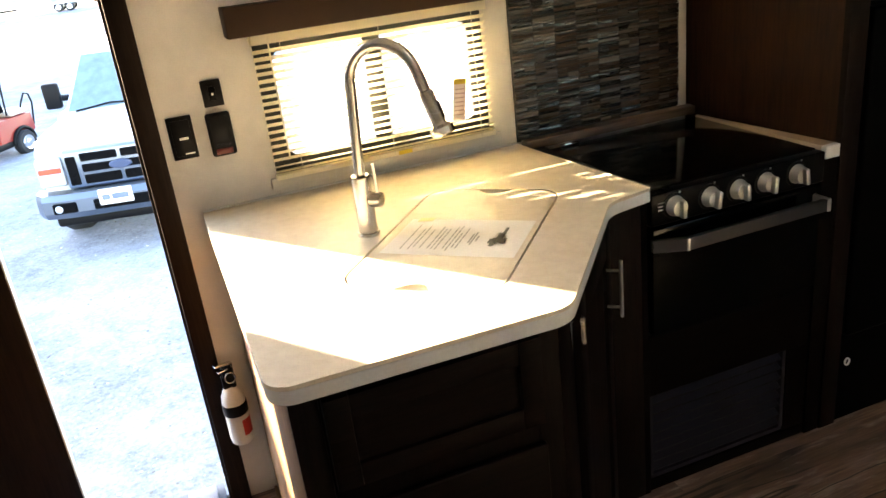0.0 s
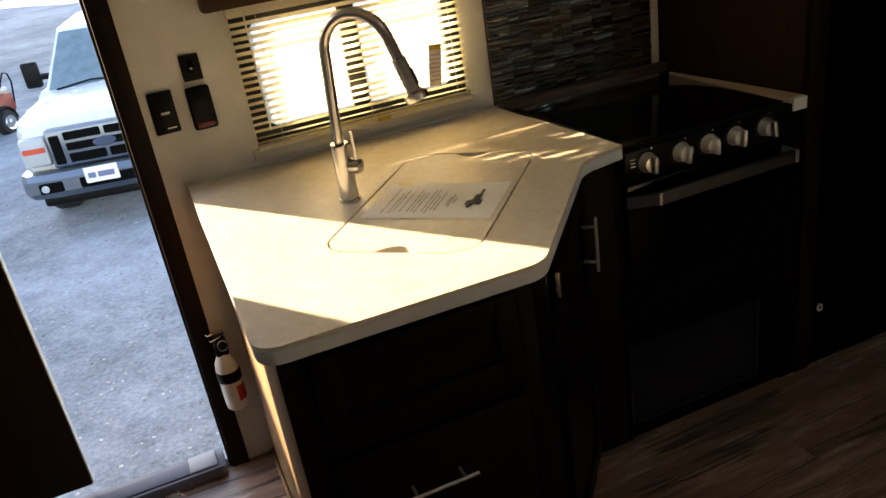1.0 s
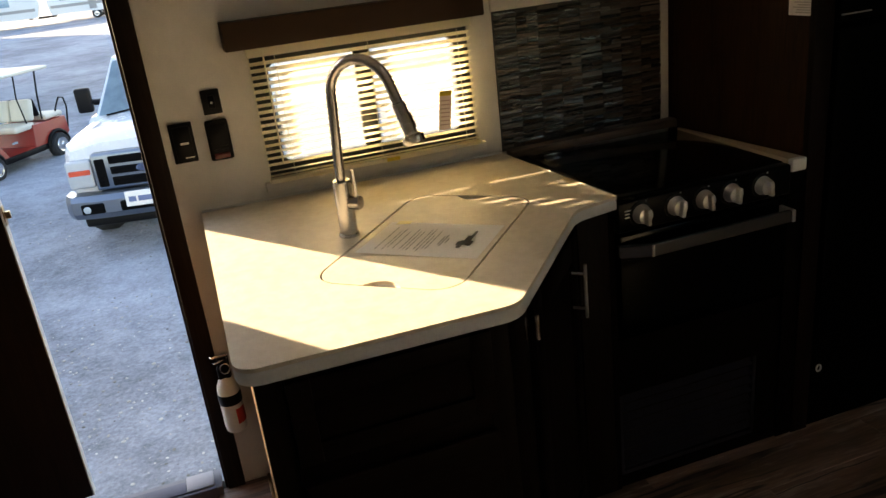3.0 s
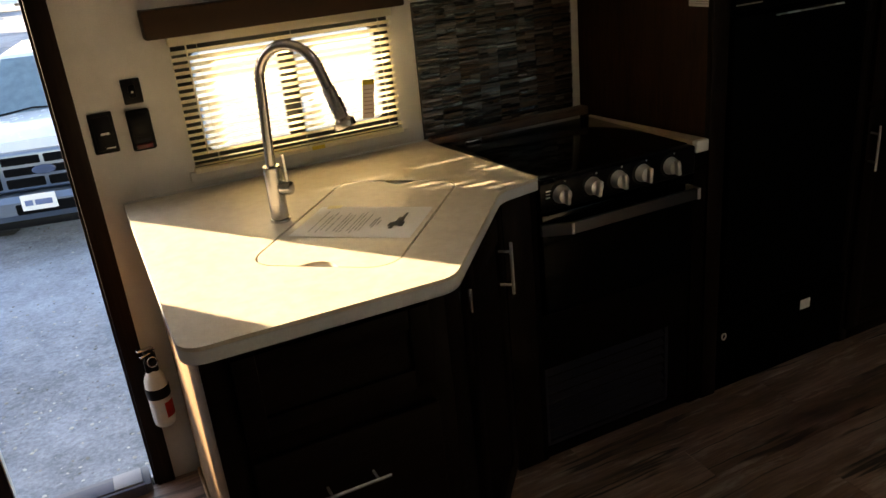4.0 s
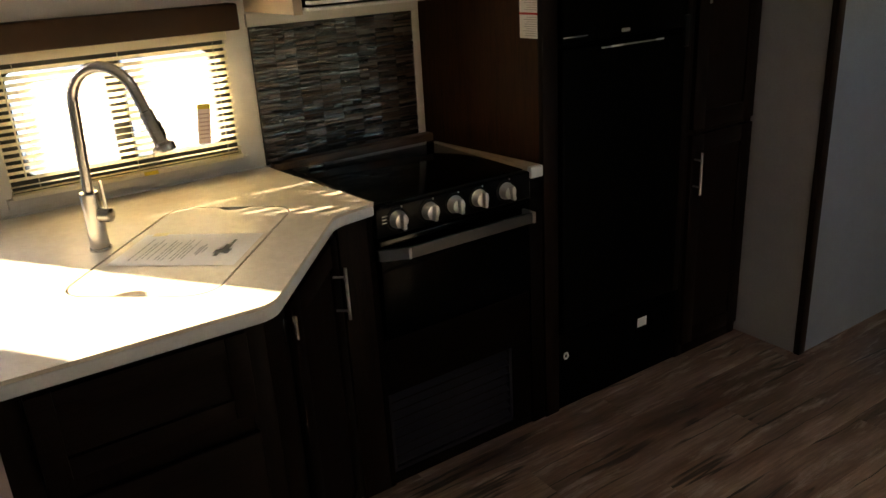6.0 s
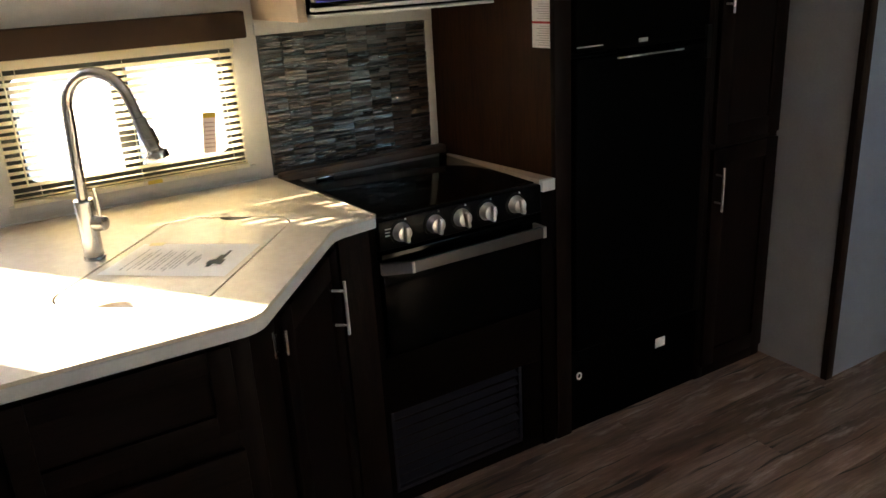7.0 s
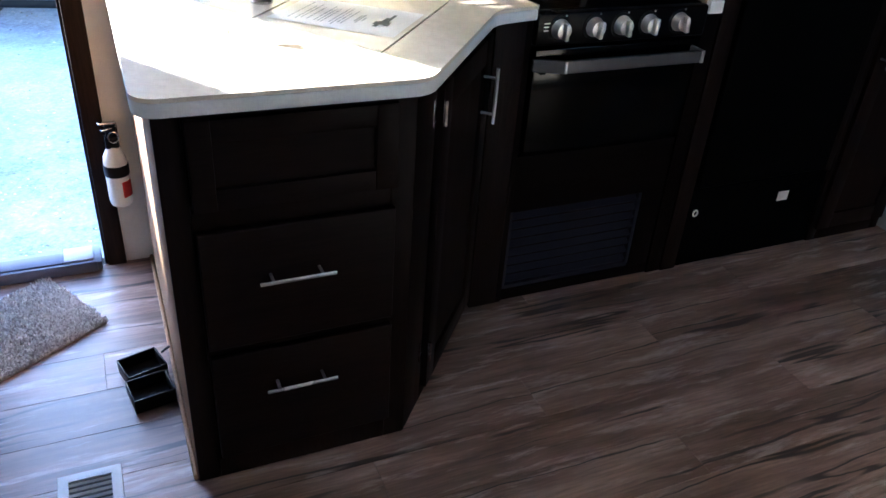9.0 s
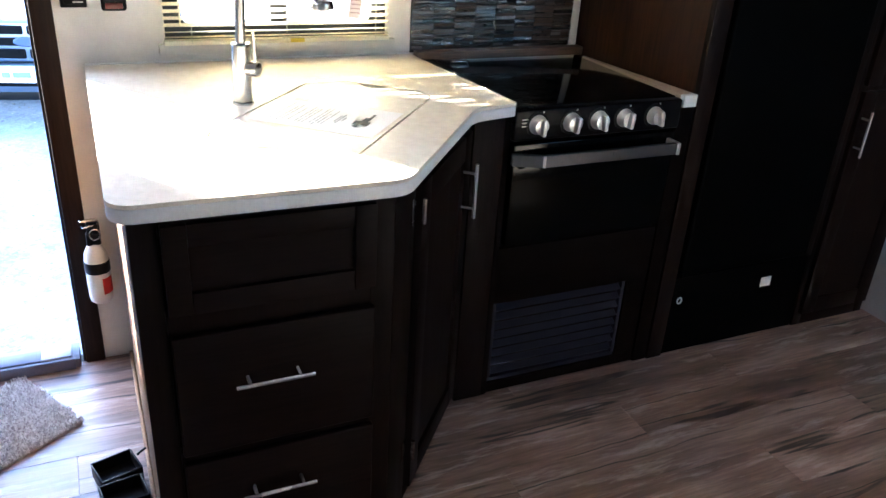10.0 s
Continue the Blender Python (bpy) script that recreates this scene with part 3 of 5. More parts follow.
def wavy_slat(k):
    """A slat bent open along some stretches, with a slight warp."""
    w = B()
    rows = []
    for i in range(81):
        wx = SL_L + 0.002 + (SL_R - SL_L - 0.004) * i / 80
        x = wx - 0.53
        lift = max(min(1.0, max(0.0, min(wx - a_, b_ - wx) / 0.008 + 0.5)) for a_, b_ in OPEN[k])
        a = radians(21.0 * lift + 1.5 * math.sin(46 * x + k * 1.9))
        row = []
        for j in range(n + 1):
            y, z = -0.0125 + 0.025 * j / n, 0.0016 * (1 - (2 * j / n - 1) ** 2)
            row.append(w.verts.new((x, y * math.cos(a) - z * math.sin(a), y * math.sin(a) + z * math.cos(a))))
        rows.append(row)
    for p, q in zip(rows, rows[1:]):
        for j in range(n):
            w.faces.new((p[j], q[j], q[j + 1], p[j + 1]))
    bmesh.ops.solidify(w, geom=w.faces[:], thickness=0.0005)
    return mesh_of("slat", w, M_SLAT, True)


for k in range(N_SL):
    s = new("slat", wavy_slat(k) if k in OPEN else slat_me)
    s.parent = blind
    jig = 1.2 * math.sin(k * 2.3)
    if k == 0:
        z, tilt = 0.986, -2.0
    elif k == 1:
        z, tilt = 0.999, -6.0
    else:
        z, tilt = 0.999 + (k - 1) * PITCH, -31.0 + jig
    s.matrix_basis = pose(0.53 - 0.535, 0.0, z - 0.95, tilt, 0.12 * math.sin(k), 0)
for x in (0.275, 0.535, 0.80):
    part("ladder_cord", tube(B(), [(x, -0.0445, 0.97), (x, -0.0445, 1.33)], 0.0008, 6), M_CORD, blind)
part("tilt_wand", tube(B(), [(0.245, -0.05, 1.335), (0.246, -0.052, 1.02)], 0.0022, 8), M_SLAT, blind, "clear plastic tilt wand")

val = thing("window_valance", (0.52, -0.04, 1.335), "brown padded faux-leather window valance", "valance")
part("front_board", box(0.148, 0.878, -0.078, -0.062, 1.344, 1.418, 0.005, 3), M_VAL, val)
part("side_board", box(0.148, 0.164, -0.0615, -0.0005, 1.344, 1.418, 0.003), M_VAL, val)
part("side_board", box(0.862, 0.878, -0.0615, -0.0005, 1.344, 1.418, 0.003), M_VAL, val)
part("top_board", box(0.1645, 0.8615, -0.0615, -0.0005, 1.408, 1.417), M_VAL, val)

# backsplash with its frame
bs = thing("backsplash", (1.23, 0.0, 0.92), "mosaic backsplash of glossy brown and grey strips", "backsplash", kind="structure")
part("backing", box(0.928, 1.498, -0.006, -0.0005, 0.917, 1.3425), worn("grout", (0.05, 0.045, 0.04), 0.9), bs, smooth=False)
part("top_trim", box(0.922, 1.527, -0.016, -0.0005, 1.343, 1.382, 0.002), M_PALE, bs, "pale trim strip")
part("side_trim", box(1.4985, 1.526, -0.016, -0.0005, 0.9, 1.3425, 0.002), M_PALE, bs, "pale trim strip")
part("ledge", box(0.934, 1.532, -0.055, -0.0165, 0.9, 0.927, 0.003), M_LEDGE, bs, "brown wooden ledge behind the range")

# ---------- sink counter ----------
U, V = Vector((0.76, -0.65)).normalized(), Vector((0.65, 0.76)).normalized()
LC = Vector((0.501, -0.573))


def uv(u, v):
    return LC + U * u + V * v


OUT = rounded([(-0.002, -0.002), (-0.003, -1.010), (0.526, -1.018), (0.858, -0.616), (0.984, -0.592), (0.926, -0.002)], [0, 0.045, 0.07, 0.10, 0, 0], 8)
NW = 0.044


def lid_outline(grow):
    a, b, r = 0.165 + grow, 0.287 + grow, 0.06 + grow
    pts = rounded([(-a, -b), (a, -b), (a, b), (-a, b)], r, 8)
    return [uv(p.x + 0.003, p.y) for p in pts]


HOLE = lid_outline(0.005)
counter = thing("countertop", (0.4, -0.5, CT), "beige stone-look laminate countertop with rounded pale edge", "countertop")
part("top", prism(B(), [(p[0], p[1]) for p in OUT], CT - 0.008, CT, 0.0, [(p.x, p.y) for p in HOLE]), M_TOP, counter, smooth=False)
part("edge", prism(B(), [(p[0], p[1]) for p in OUT], CT - 0.036, CT - 0.0082, 0.004, [(p.x, p.y) for p in HOLE]), M_EDGE, counter, "pale rolled front edge")
bm = B()
e0, e1 = Vector((0.985, -0.586)), Vector((0.945, -0.19))
ed = (e1 - e0).normalized()
en = Vector((ed.y, -ed.x))
prism(bm, [tuple(p) for p in (e0 + en * 0.0005, e0 + en * 0.005, e1 + en * 0.005, e1 + en * 0.0005)], CT - 0.012, CT + 0.0015)
part("edge_strip", bm, M_STEEL, counter, "bright metal strip against the range")
bm = B()
bx(bm, 0.0, 0.924, -0.0105, -0.0025, CT, CT + 0.004, 0.001)
part("caulk", bm, M_WHITE, counter)

sink = thing("sink", (0.498, -0.582, 0.72), "stainless steel sink under its flush lid", "sink")
part("basin", prism(B(), [(p.x, p.y) for p in lid_outline(0.018)], 0.70, 0.866, 0, [(p.x, p.y) for p in lid_outline(0.004)]), M_STEEL, sink)
part("floor_plate", prism(B(), [(p.x, p.y) for p in lid_outline(0.018)], 0.69, 0.6995), M_STEEL, sink)

# lid with two finger notches
lid = thing("sink_cover", (0.498, -0.582, CT), "flush laminate sink cover with two finger notches", "sink cover")


def lid_poly():
    a, b, r = 0.165, 0.287, 0.06
    pts = rounded([(-a, -b), (a, -b), (a, b), (-a, b)], r, 8)
    pts = [Vector((p.x, p.y)) for p in pts]
    out = []
    n_ = len(pts)
    for i, p in enumerate(pts):
        out.append(p)
        q = pts[(i + 1) % n_]
        if abs(p.y - q.y) < 1e-6 and abs(p.y) > b - 1e-6 and abs(p.x - q.x) > 0.1:
            s_ = 1 if q.x > p.x else -1
            sign = -1 if p.y > 0 else 1
            for k in range(0, 13):
                f = -1 + 2 * k / 12
                out.append(Vector((s_ * f * NW, p.y + sign * 0.026 * (1 - f * f))))
    return [uv(p.x + 0.003, p.y) for p in out]


LP = [(p.x, p.y) for p in lid_poly()]
part("panel", prism(B(), LP, CT - 0.0085, CT - 0.0004), M_TOP, lid, smooth=False)
part("core", prism(B(), LP, CT - 0.024, CT - 0.0088), M_EDGE, lid, "pale core under the laminate", smooth=False)
# black plates stand for the shade inside the two notches
for s_ in (-1, 1):
    c_ = [uv(0.003 + NW * 1.1 * k, s_ * 0.2865) for k in (-1, 1)] + [uv(0.003 + NW * 1.1 * k, s_ * 0.258) for k in (1, -1)]
    part("notch_shade", prism(B(), [(p.x, p.y) for p in c_], CT - 0.034, CT - 0.0245), M_BLKPL, lid, "black plate standing for shade in the finger notch")

sheet = thing("paper_sheet", (0.48, -0.62, CT), "white printed instruction sheet lying on the sink cover", "paper")
bm = B()
NX, NY = 14, 10
grid = []
for i in range(NX + 1):
    col = []
    for j in range(NY + 1):
        u, v = -0.140 + 0.296 * i / NX, -0.128 + 0.205 * j / NY
        p = uv(u, v)
        lift = 0.0005 + 0.0008 * math.sin(3.1 * i / NX + 0.6) ** 2 * (1 - j / NY) ** 2 + 0.0015 * max(0, 1 - i / 4) * max(0, 1 - j / 3)
        col.append(bm.verts.new((p.x, p.y, CT + lift)))
    grid.append(col)
for i in range(NX):
    for j in range(NY):
        bm.faces.new((grid[i][j], grid[i + 1][j], grid[i + 1][j + 1], grid[i][j + 1]))
part("sheet", bm, M_PAPER, sheet)


def print_bar(bm, u0, u1, v0, v1, z=CT + 0.0018):
    q = [uv(u0, v0), uv(u1, v0), uv(u1, v1), uv(u0, v1)]
    bm.faces.new([bm.verts.new((p.x, p.y, z)) for p in q])


rng = random.Random(4)
M_GINK = worn("grey_ink", (0.42, 0.42, 0.43), 0.7, bmp=0)
for u in (-0.104, -0.086, -0.077, -0.062, -0.044, -0.035, -0.026, -0.010, -0.001, 0.008, 0.017):
    v = -0.105 + rng.random() * 0.02
    end = 0.045 - rng.random() * 0.05
    bm = B()
    while v < end:
        w = 0.008 + rng.random() * 0.018
        print_bar(bm, u, u + 0.0032, v, min(end, v + w))
        v += w + 0.004
    part("text_line", bm, M_GINK, sheet)
for u, a, b in ((0.036, -0.06, -0.01), (0.042, -0.07, 0.0), (0.050, -0.05, -0.02)):
    bm = B()
    print_bar(bm, u, u + 0.004, a, b)
    part("text_line", bm, M_GINK, sheet)
bm = B()
for u, w, a, b in ((0.086, 0.010, -0.075, -0.03), (0.092, 0.016, -0.055, 0.0), (0.100, 0.007, -0.02, 0.03), (0.080, 0.006, -0.06, -0.035), (0.106, 0.010, -0.06, -0.03)):
    print_bar(bm, u, u + w, a, b, CT + 0.0019)
part("emblem", bm, M_INK, sheet, "dark printed emblem")
bm = B()
q = [(-0.12, 0.058), (-0.085, 0.062), (-0.085, 0.084), (-0.12, 0.08)]
bm.faces.new([bm.verts.new((*uv(*p), CT + 0.0020)) for p in q])
part("tape", bm, worn("pale_tape", (0.72, 0.62, 0.30), 0.4, bmp=0), sheet, "strip of yellowish tape")

# ---------- faucet ----------
FX, FY = 0.329, -0.450
fau = thing("faucet", (FX, FY, CT), "brushed steel pull-down gooseneck kitchen faucet", "faucet")
part("base_ring", lathe(B(), (FX, FY, CT), (0, 0, 1), [(0.0255, 0), (0.0255, 0.004), (0.0245, 0.0065), (0.0235, 0.007)]), M_STEEL, fau)
part("body", lathe(B(), (FX, FY, CT + 0.0072), (0, 0, 1), [(0.0216, 0), (0.0216, 0.002), (0.0216, 0.128), (0.0216, 0.1305), (0.0205, 0.133), (0.012, 0.1335)]), M_STEEL, fau)
pts = [(0, 1.048), (0.004, 1.14), (0.010, 1.23)]
cx_, cz_, rr_ = 0.095, 1.252, 0.084
for k in range(0, 19):
    a_ = radians(180 - (180 - 20) * k / 18)
    pts.append((cx_ + rr_ * math.cos(a_), cz_ + rr_ * math.sin(a_)))
end = pts[-1]
d_ = Vector((math.sin(radians(20)), -math.cos(radians(20))))
pts.append((end[0] + d_.x * 0.044, end[1] + d_.y * 0.044))
FDIR = Vector((0.665, -0.747))
P3 = lambda s, z: (FX + FDIR.x * s, FY + FDIR.y * s, z)
part("neck", tube(B(), [P3(*p) for p in pts], 0.0120, 18), M_STEEL, fau)
a0 = Vector(P3(*pts[-1]))
ax = Vector((FDIR.x * d_.x, FDIR.y * d_.x, d_.y)).normalized()
part("spray_wand", lathe(B(), a0, ax, [(0.0122, 0.0), (0.0150, 0.002), (0.0150, 0.004), (0.0150, 0.066), (0.0150, 0.070), (0.0165, 0.074), (0.0240, 0.079), (0.0256, 0.0798), (0.0256, 0.094), (0.0243, 0.096), (0.012, 0.0965)]), M_STEEL, fau)
side = ax.cross(Vector((0, 1, 0))).normalized()
bt = a0 + ax * 0.046 + side * 0.0135
m_ = Matrix.Translation(bt) @ ax.to_track_quat("Z", "Y").to_matrix().to_4x4()
part("spray_button", obox(B(), m_, 0.011, 0.006, 0.036, 0.002), M_BLKPL, fau, "black spray button")
hb = Vector((FX, FY, CT + 0.085))
hd = Vector((0.72, -0.69, 0)).normalized()
part("handle_hub", lathe(B(), hb + hd * 0.0195, hd, [(0.017, 0), (0.017, 0.022), (0.0155, 0.026), (0.006, 0.028)]), M_STEEL, fau)
lv = hb + hd * 0.036
part("lever", tube(B(), [lv + Vector((0, 0, 0.012)), lv + Vector((0, 0, 0.045)), lv + Vector((-0.001, 0.001, 0.082))], [0.0052, 0.0036, 0.0045], 10), M_STEEL, fau)

# ---------- sink base cabinet ----------
cab = thing("sink_cabinet", (0.4, -0.5, 0.0), "dark-stained wooden corner sink cabinet with drawers", "cabinet")
FYC = -0.992
part("side_panel", box(0.024, 0.0415, FYC + 0.002, -0.004, 0.0, CT - 0.037, 0.001), M_OAK, cab, "unstained light oak end panel")
part("base_trim", box(0.012, 0.0235, FYC + 0.004, -0.012, 0.0005, 0.02, 0.005, 3), M_OAK, cab, "small rounded oak base trim")
bm = B()
bx(bm, 0.042, 0.508, FYC + 0.02, FYC + 0.034, 0.0, CT - 0.037)
bx(bm, 0.042, 0.508, FYC + 0.035, -0.005, 0.0, 0.06)
part("carcass", bm, M_DARK, cab, smooth=False)


def face_frame(bm, x0, x1, z0, z1, y0, y1, w):
    bx(bm, x0, x0 + w, y0, y1, z0, z1, 0.0015)
    bx(bm, x1 - w, x1, y0, y1, z0, z1, 0.0015)
    bx(bm, x0 + w, x1 - w, y0, y1, z1 - w, z1, 0.0015)
    bx(bm, x0 + w, x1 - w, y0, y1, z0, z0 + w, 0.0015)


bm = B()
bx(bm, 0.024, 0.072, FYC, FYC + 0.0195, 0.0, CT - 0.037, 0.0015)
bx(bm, 0.460, 0.508, FYC, FYC + 0.0195, 0.0, CT - 0.037, 0.0015)
for z0, z1 in ((0.0, 0.055), (0.335, 0.372), (0.64, 0.70), (0.845, CT - 0.037)):
    bx(bm, 0.0725, 0.4595, FYC, FYC + 0.0195, z0, z1, 0.0015)
part("face_frame", bm, M_DARK, cab)
bm = B()
ff = part("false_front", bx(bm, 0.1195, 0.4225, FYC - 0.008, FYC - 0.001, 0.7335, 0.8245), M_DARKX, cab)
for x0, x1, z0, z1 in ((0.076, 0.1193, 0.69, 0.868), (0.4227, 0.466, 0.69, 0.868), (0.1195, 0.4225, 0.69, 0.7333), (0.1195, 0.4225, 0.8247, 0.868)):
    part("rail", box(x0, x1, FYC - 0.018, FYC - 0.0005, z0, z1, 0.002), M_DARKX, ff)


def drawer(z0, z1, zh):
    d = part("drawer_front", box(0.076, 0.466, FYC - 0.018, FYC - 0.0005, z0, z1, 0.004, 3), M_DARKX, cab)
    b2 = B()
    cyl(b2, (0.180, FYC - 0.05, zh), (0.332, FYC - 0.05, zh), 0.0039, seg=12)
    for x in (0.207, 0.305):
        cyl(b2, (x, FYC - 0.05, zh), (x, FYC - 0.018, zh), 0.0036, seg=10)
    part("handle", b2, M_SATIN, d, "satin steel bar handle")


drawer(0.372, 0.645, 0.536)
drawer(0.070, 0.352, 0.263)
# corner door on the slant
p0, p1 = Vector((0.510, FYC)), Vector((0.880, -0.553))
dd = (p1 - p0).normalized()
nn = Vector((dd.y, -dd.x))
LEN = (p1 - p0).length
MS = Matrix(((dd.x, nn.x, 0, p0.x), (dd.y, nn.y, 0, p0.y), (0, 0, 1, 0), (0, 0, 0, 1)))


def slant(t_):
    return join(B(), t_, MS)


t = B()
bx(t, 0.0, 0.125, -0.02, -0.0005, 0.0, CT - 0.037, 0.0015)
bx(t, LEN - 0.05, LEN, -0.02, -0.0005, 0.0, CT - 0.037, 0.0015)
bx(t, 0.1255, LEN - 0.0505, -0.02, -0.0005, 0.0, 0.06, 0.0015)
bx(t, 0.1255, LEN - 0.0505, -0.02, -0.0005, 0.82, CT - 0.037, 0.0015)
part("slanted_frame", slant(t), M_DARK, cab)
t = B()
face_frame(t, 0.118, LEN - 0.048, 0.05, 0.855, 0.0005, 0.0185, 0.062)
bx(t, 0.1805, LEN - 0.1105, 0.001, 0.009, 0.1125, 0.7925)
sd = part("corner_door", slant(t), M_DARK, cab)
t = B()
hx = LEN - 0.118
cyl(t, (hx, 0.052, 0.650), (hx, 0.052, 0.793), 0.0045, seg=12)
for z in (0.675, 0.768):
    cyl(t, (hx, 0.052, z), (hx, 0.0185, z), 0.004, seg=10)
part("handle", slant(t), M_SATIN, sd, "satin steel bar handle")
for z in (0.168, 0.797):
    t = B()
    bx(t, 0.098, 0.117, 0.0005, 0.004, z - 0.03, z + 0.03, 0.001)
    cyl(t, (0.1175, 0.0225, z - 0.028), (0.1175, 0.0225, z + 0.028), 0.005, seg=10)
    part("hinge", slant(t), M_STEEL, sd, "steel face hinge")
part("end_stile", box(0.881, 0.970, -0.573, -0.553, 0.0, CT - 0.037, 0.0015), M_DARK, cab)

# ---------- range and the cabinet under it ----------
RX0, RX1, RFY = 0.990, 1.526, -0.555
rg = thing("range", (1.27, -0.3, 0.42), "black gas range with glass top and steel oven handle", "range")
part("body", box(RX0, RX1, RFY, -0.06, 0.49, 0.8745, 0.004), M_BLACK, rg)
part("glass_top", box(RX0 - 0.004, RX1 + 0.002, RFY + 0.0005, -0.057, 0.875, 0.893, 0.005, 3), M_BLACKGL, rg, "glossy black glass cover")
part("top_hinge", box(RX0 + 0.05, RX0 + 0.11, -0.075, -0.058, 0.8935, 0.901, 0.002), M_STEEL, rg)
part("control_panel", box(RX0, RX1, -0.587, RFY - 0.0005, 0.808, 0.8915, 0.005, 3), M_BLACK, rg)
od = part("oven_door", box(RX0 + 0.004, RX1 - 0.004, -0.585, RFY - 0.0005, 0.505, 0.801, 0.006, 3), M_OVEN, rg, "black glass oven door")
t = B()
prism(t, [(RX0 - 0.006, -0.603), (RX0 + 0.070, -0.637), (RX1 - 0.035, -0.637), (RX1 - 0.035, -0.623), (RX0 + 0.075, -0.623), (RX0 - 0.004, -0.589)], 0.748, 0.780, 0.001)
part("oven_handle", t, M_DULL, od, "wide brushed steel handle", smooth=False)
part("end_cap", box(RX1 - 0.034, RX1 - 0.024, -0.6395, -0.5855, 0.747, 0.781, 0.001), M_KNOB, od, "bright end cap")
part("end_cap", obox(B(), pose(RX0 + 0.071, -0.6365, 0.764, 0, 0, -15), 0.008, 0.004, 0.032, 0.001), M_KNOB, od, "bright corner edge")
part("handle_bracket", box(RX0 + 0.012, RX0 + 0.03, -0.61, -0.5855, 0.740, 0.768, 0.003), M_BLACK, od)
t = B()
bx(t, RX0 + 0.02, RX0 + 0.055, -0.5885, -0.5875, 0.865, 0.868)
bx(t, RX0 + 0.02, RX0 + 0.048, -0.5885, -0.5875, 0.856, 0.859)
bx(t, RX0 + 0.02, RX0 + 0.038, -0.5885, -0.5875, 0.847, 0.850)
part("marking", t, M_WHITE, rg, "small white control marking", smooth=False)
kprof = [(0.026, 0), (0.026, 0.005), (0.0235, 0.008), (0.022, 0.02), (0.020, 0.027), (0.008, 0.029)]
for k, x in enumerate((1.056, 1.159, 1.245, 1.330, 1.430)):
    kn = part("knob", lathe(B(), (x, -0.5875, 0.852), (0, -1, 0), kprof, 24), M_KNOB, rg, "satin silver control knob")
    part("grip", obox(B(), Matrix.Translation((x, -0.623, 0.852)) @ Matrix.Rotation(radians((0, 8, -5, 4, -8)[k]), 4, "Y"), 0.012, 0.018, 0.044, 0.004), M_KNOB, kn)
    part("pointer_mark", box(x + 0.014, x + 0.018, -0.5885, -0.5875, 0.882, 0.886), M_WHITE, rg, smooth=False)
    part("bezel", lathe(B(), (x, -0.587, 0.852), (0, -1, 0), [(0.033, 0), (0.033, 0.003), (0.0295, 0.004)], 24), M_BLKPL, rg)

rc = thing("range_cabinet", (1.27, -0.3, 0.0), "dark wooden cabinet under the range with louvred vent", "cabinet")
t = B()
bx(t, 0.971, 0.985, -0.555, -0.02, 0.0, CT - 0.037)
bx(t, 1.535, 1.584, -0.555, -0.02, 0.0, 0.873)
bx(t, 0.986, 1.534, -0.54, -0.525, 0.0, 0.488)
part("carcass", t, M_DARK, rc, smooth=False)
t = B()
prism(t, [(0.9925, -0.585), (0.985, -0.57), (0.935, -0.058), (0.985, -0.058)], 0.880, 0.905)
part("filler_strip", t, M_DARK, rc, smooth=False)
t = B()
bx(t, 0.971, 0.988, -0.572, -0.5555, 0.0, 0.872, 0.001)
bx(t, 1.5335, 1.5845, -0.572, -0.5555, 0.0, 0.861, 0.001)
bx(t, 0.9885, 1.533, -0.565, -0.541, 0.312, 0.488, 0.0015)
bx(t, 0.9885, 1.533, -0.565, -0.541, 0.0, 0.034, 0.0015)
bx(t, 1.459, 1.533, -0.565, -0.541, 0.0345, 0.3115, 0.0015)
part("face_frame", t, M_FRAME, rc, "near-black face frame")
vent = part("vent_grille", box(0.99, 1.456, -0.5595, -0.541, 0.0365, 0.049), M_LOUVRE, rc, "grey-black metal louvre")
part("grille_edge", box(0.99, 1.002, -0.563, -0.541, 0.0495, 0.309, 0.001), M_LOUVRE, vent)
part("grille_edge", box(1.444, 1.456, -0.563, -0.541, 0.0495, 0.309, 0.001), M_LOUVRE, vent)
for k in range(8):
    z = 0.070 + k * 0.0315
    part("louvre", obox(B(), pose(1.223, -0.554, z, 38, 0, 0), 0.44, 0.022, 0.0025, 0.0008, 1), M_LOUVRE, vent)
t = B()
prism(t, [(1.541, -0.555), (1.5890, -0.555), (1.5382, -0.06), (1.5285, -0.06)], 0.8735, 0.8965)
part("edge_strip", t, M_STRIP, rc, "pale beige edge strip beside the range")
part("white_end", box(1.5415, 1.5890, -0.574, -0.5555, 0.862, 0.897, 0.002), M_WHITE, rc, "white end cap")

# ---------- fridge wall ----------
fr = thing("refrigerator", (1.93, -0.3, 0.0), "glossy black two-door refrigerator built into brown wooden panels", "refrigerator")
t = B()
prism(t, [(1.533, -0.003), (1.551, -0.003), (1.6084, -0.555), (1.5904, -0.555)], 0.8735, 2.045)
part("side_panel", t, M_PANEL, fr, "reddish-brown wooden side panel", smooth=False)
part("front_edge", box(1.5878, 1.648, -0.577, -0.5555, 0.0, 2.045, 0.002), M_DARK, fr)
lab = thing("warning_label", (1.586, -0.53, 1.28), "white warning label with red lines on the panel", "label")
part("sheet", box(1.5862, 1.5872, -0.566, -0.484, 1.270, 1.51), M_PAPER, lab, smooth=False)
for z in (1.337, 1.402, 1.452):
    part("red_line", box(1.5850, 1.5860, -0.565, -0.485, z, z + 0.006), M_REDINK, lab, "red printed line", smooth=False)
t = B()
rng = random.Random(7)
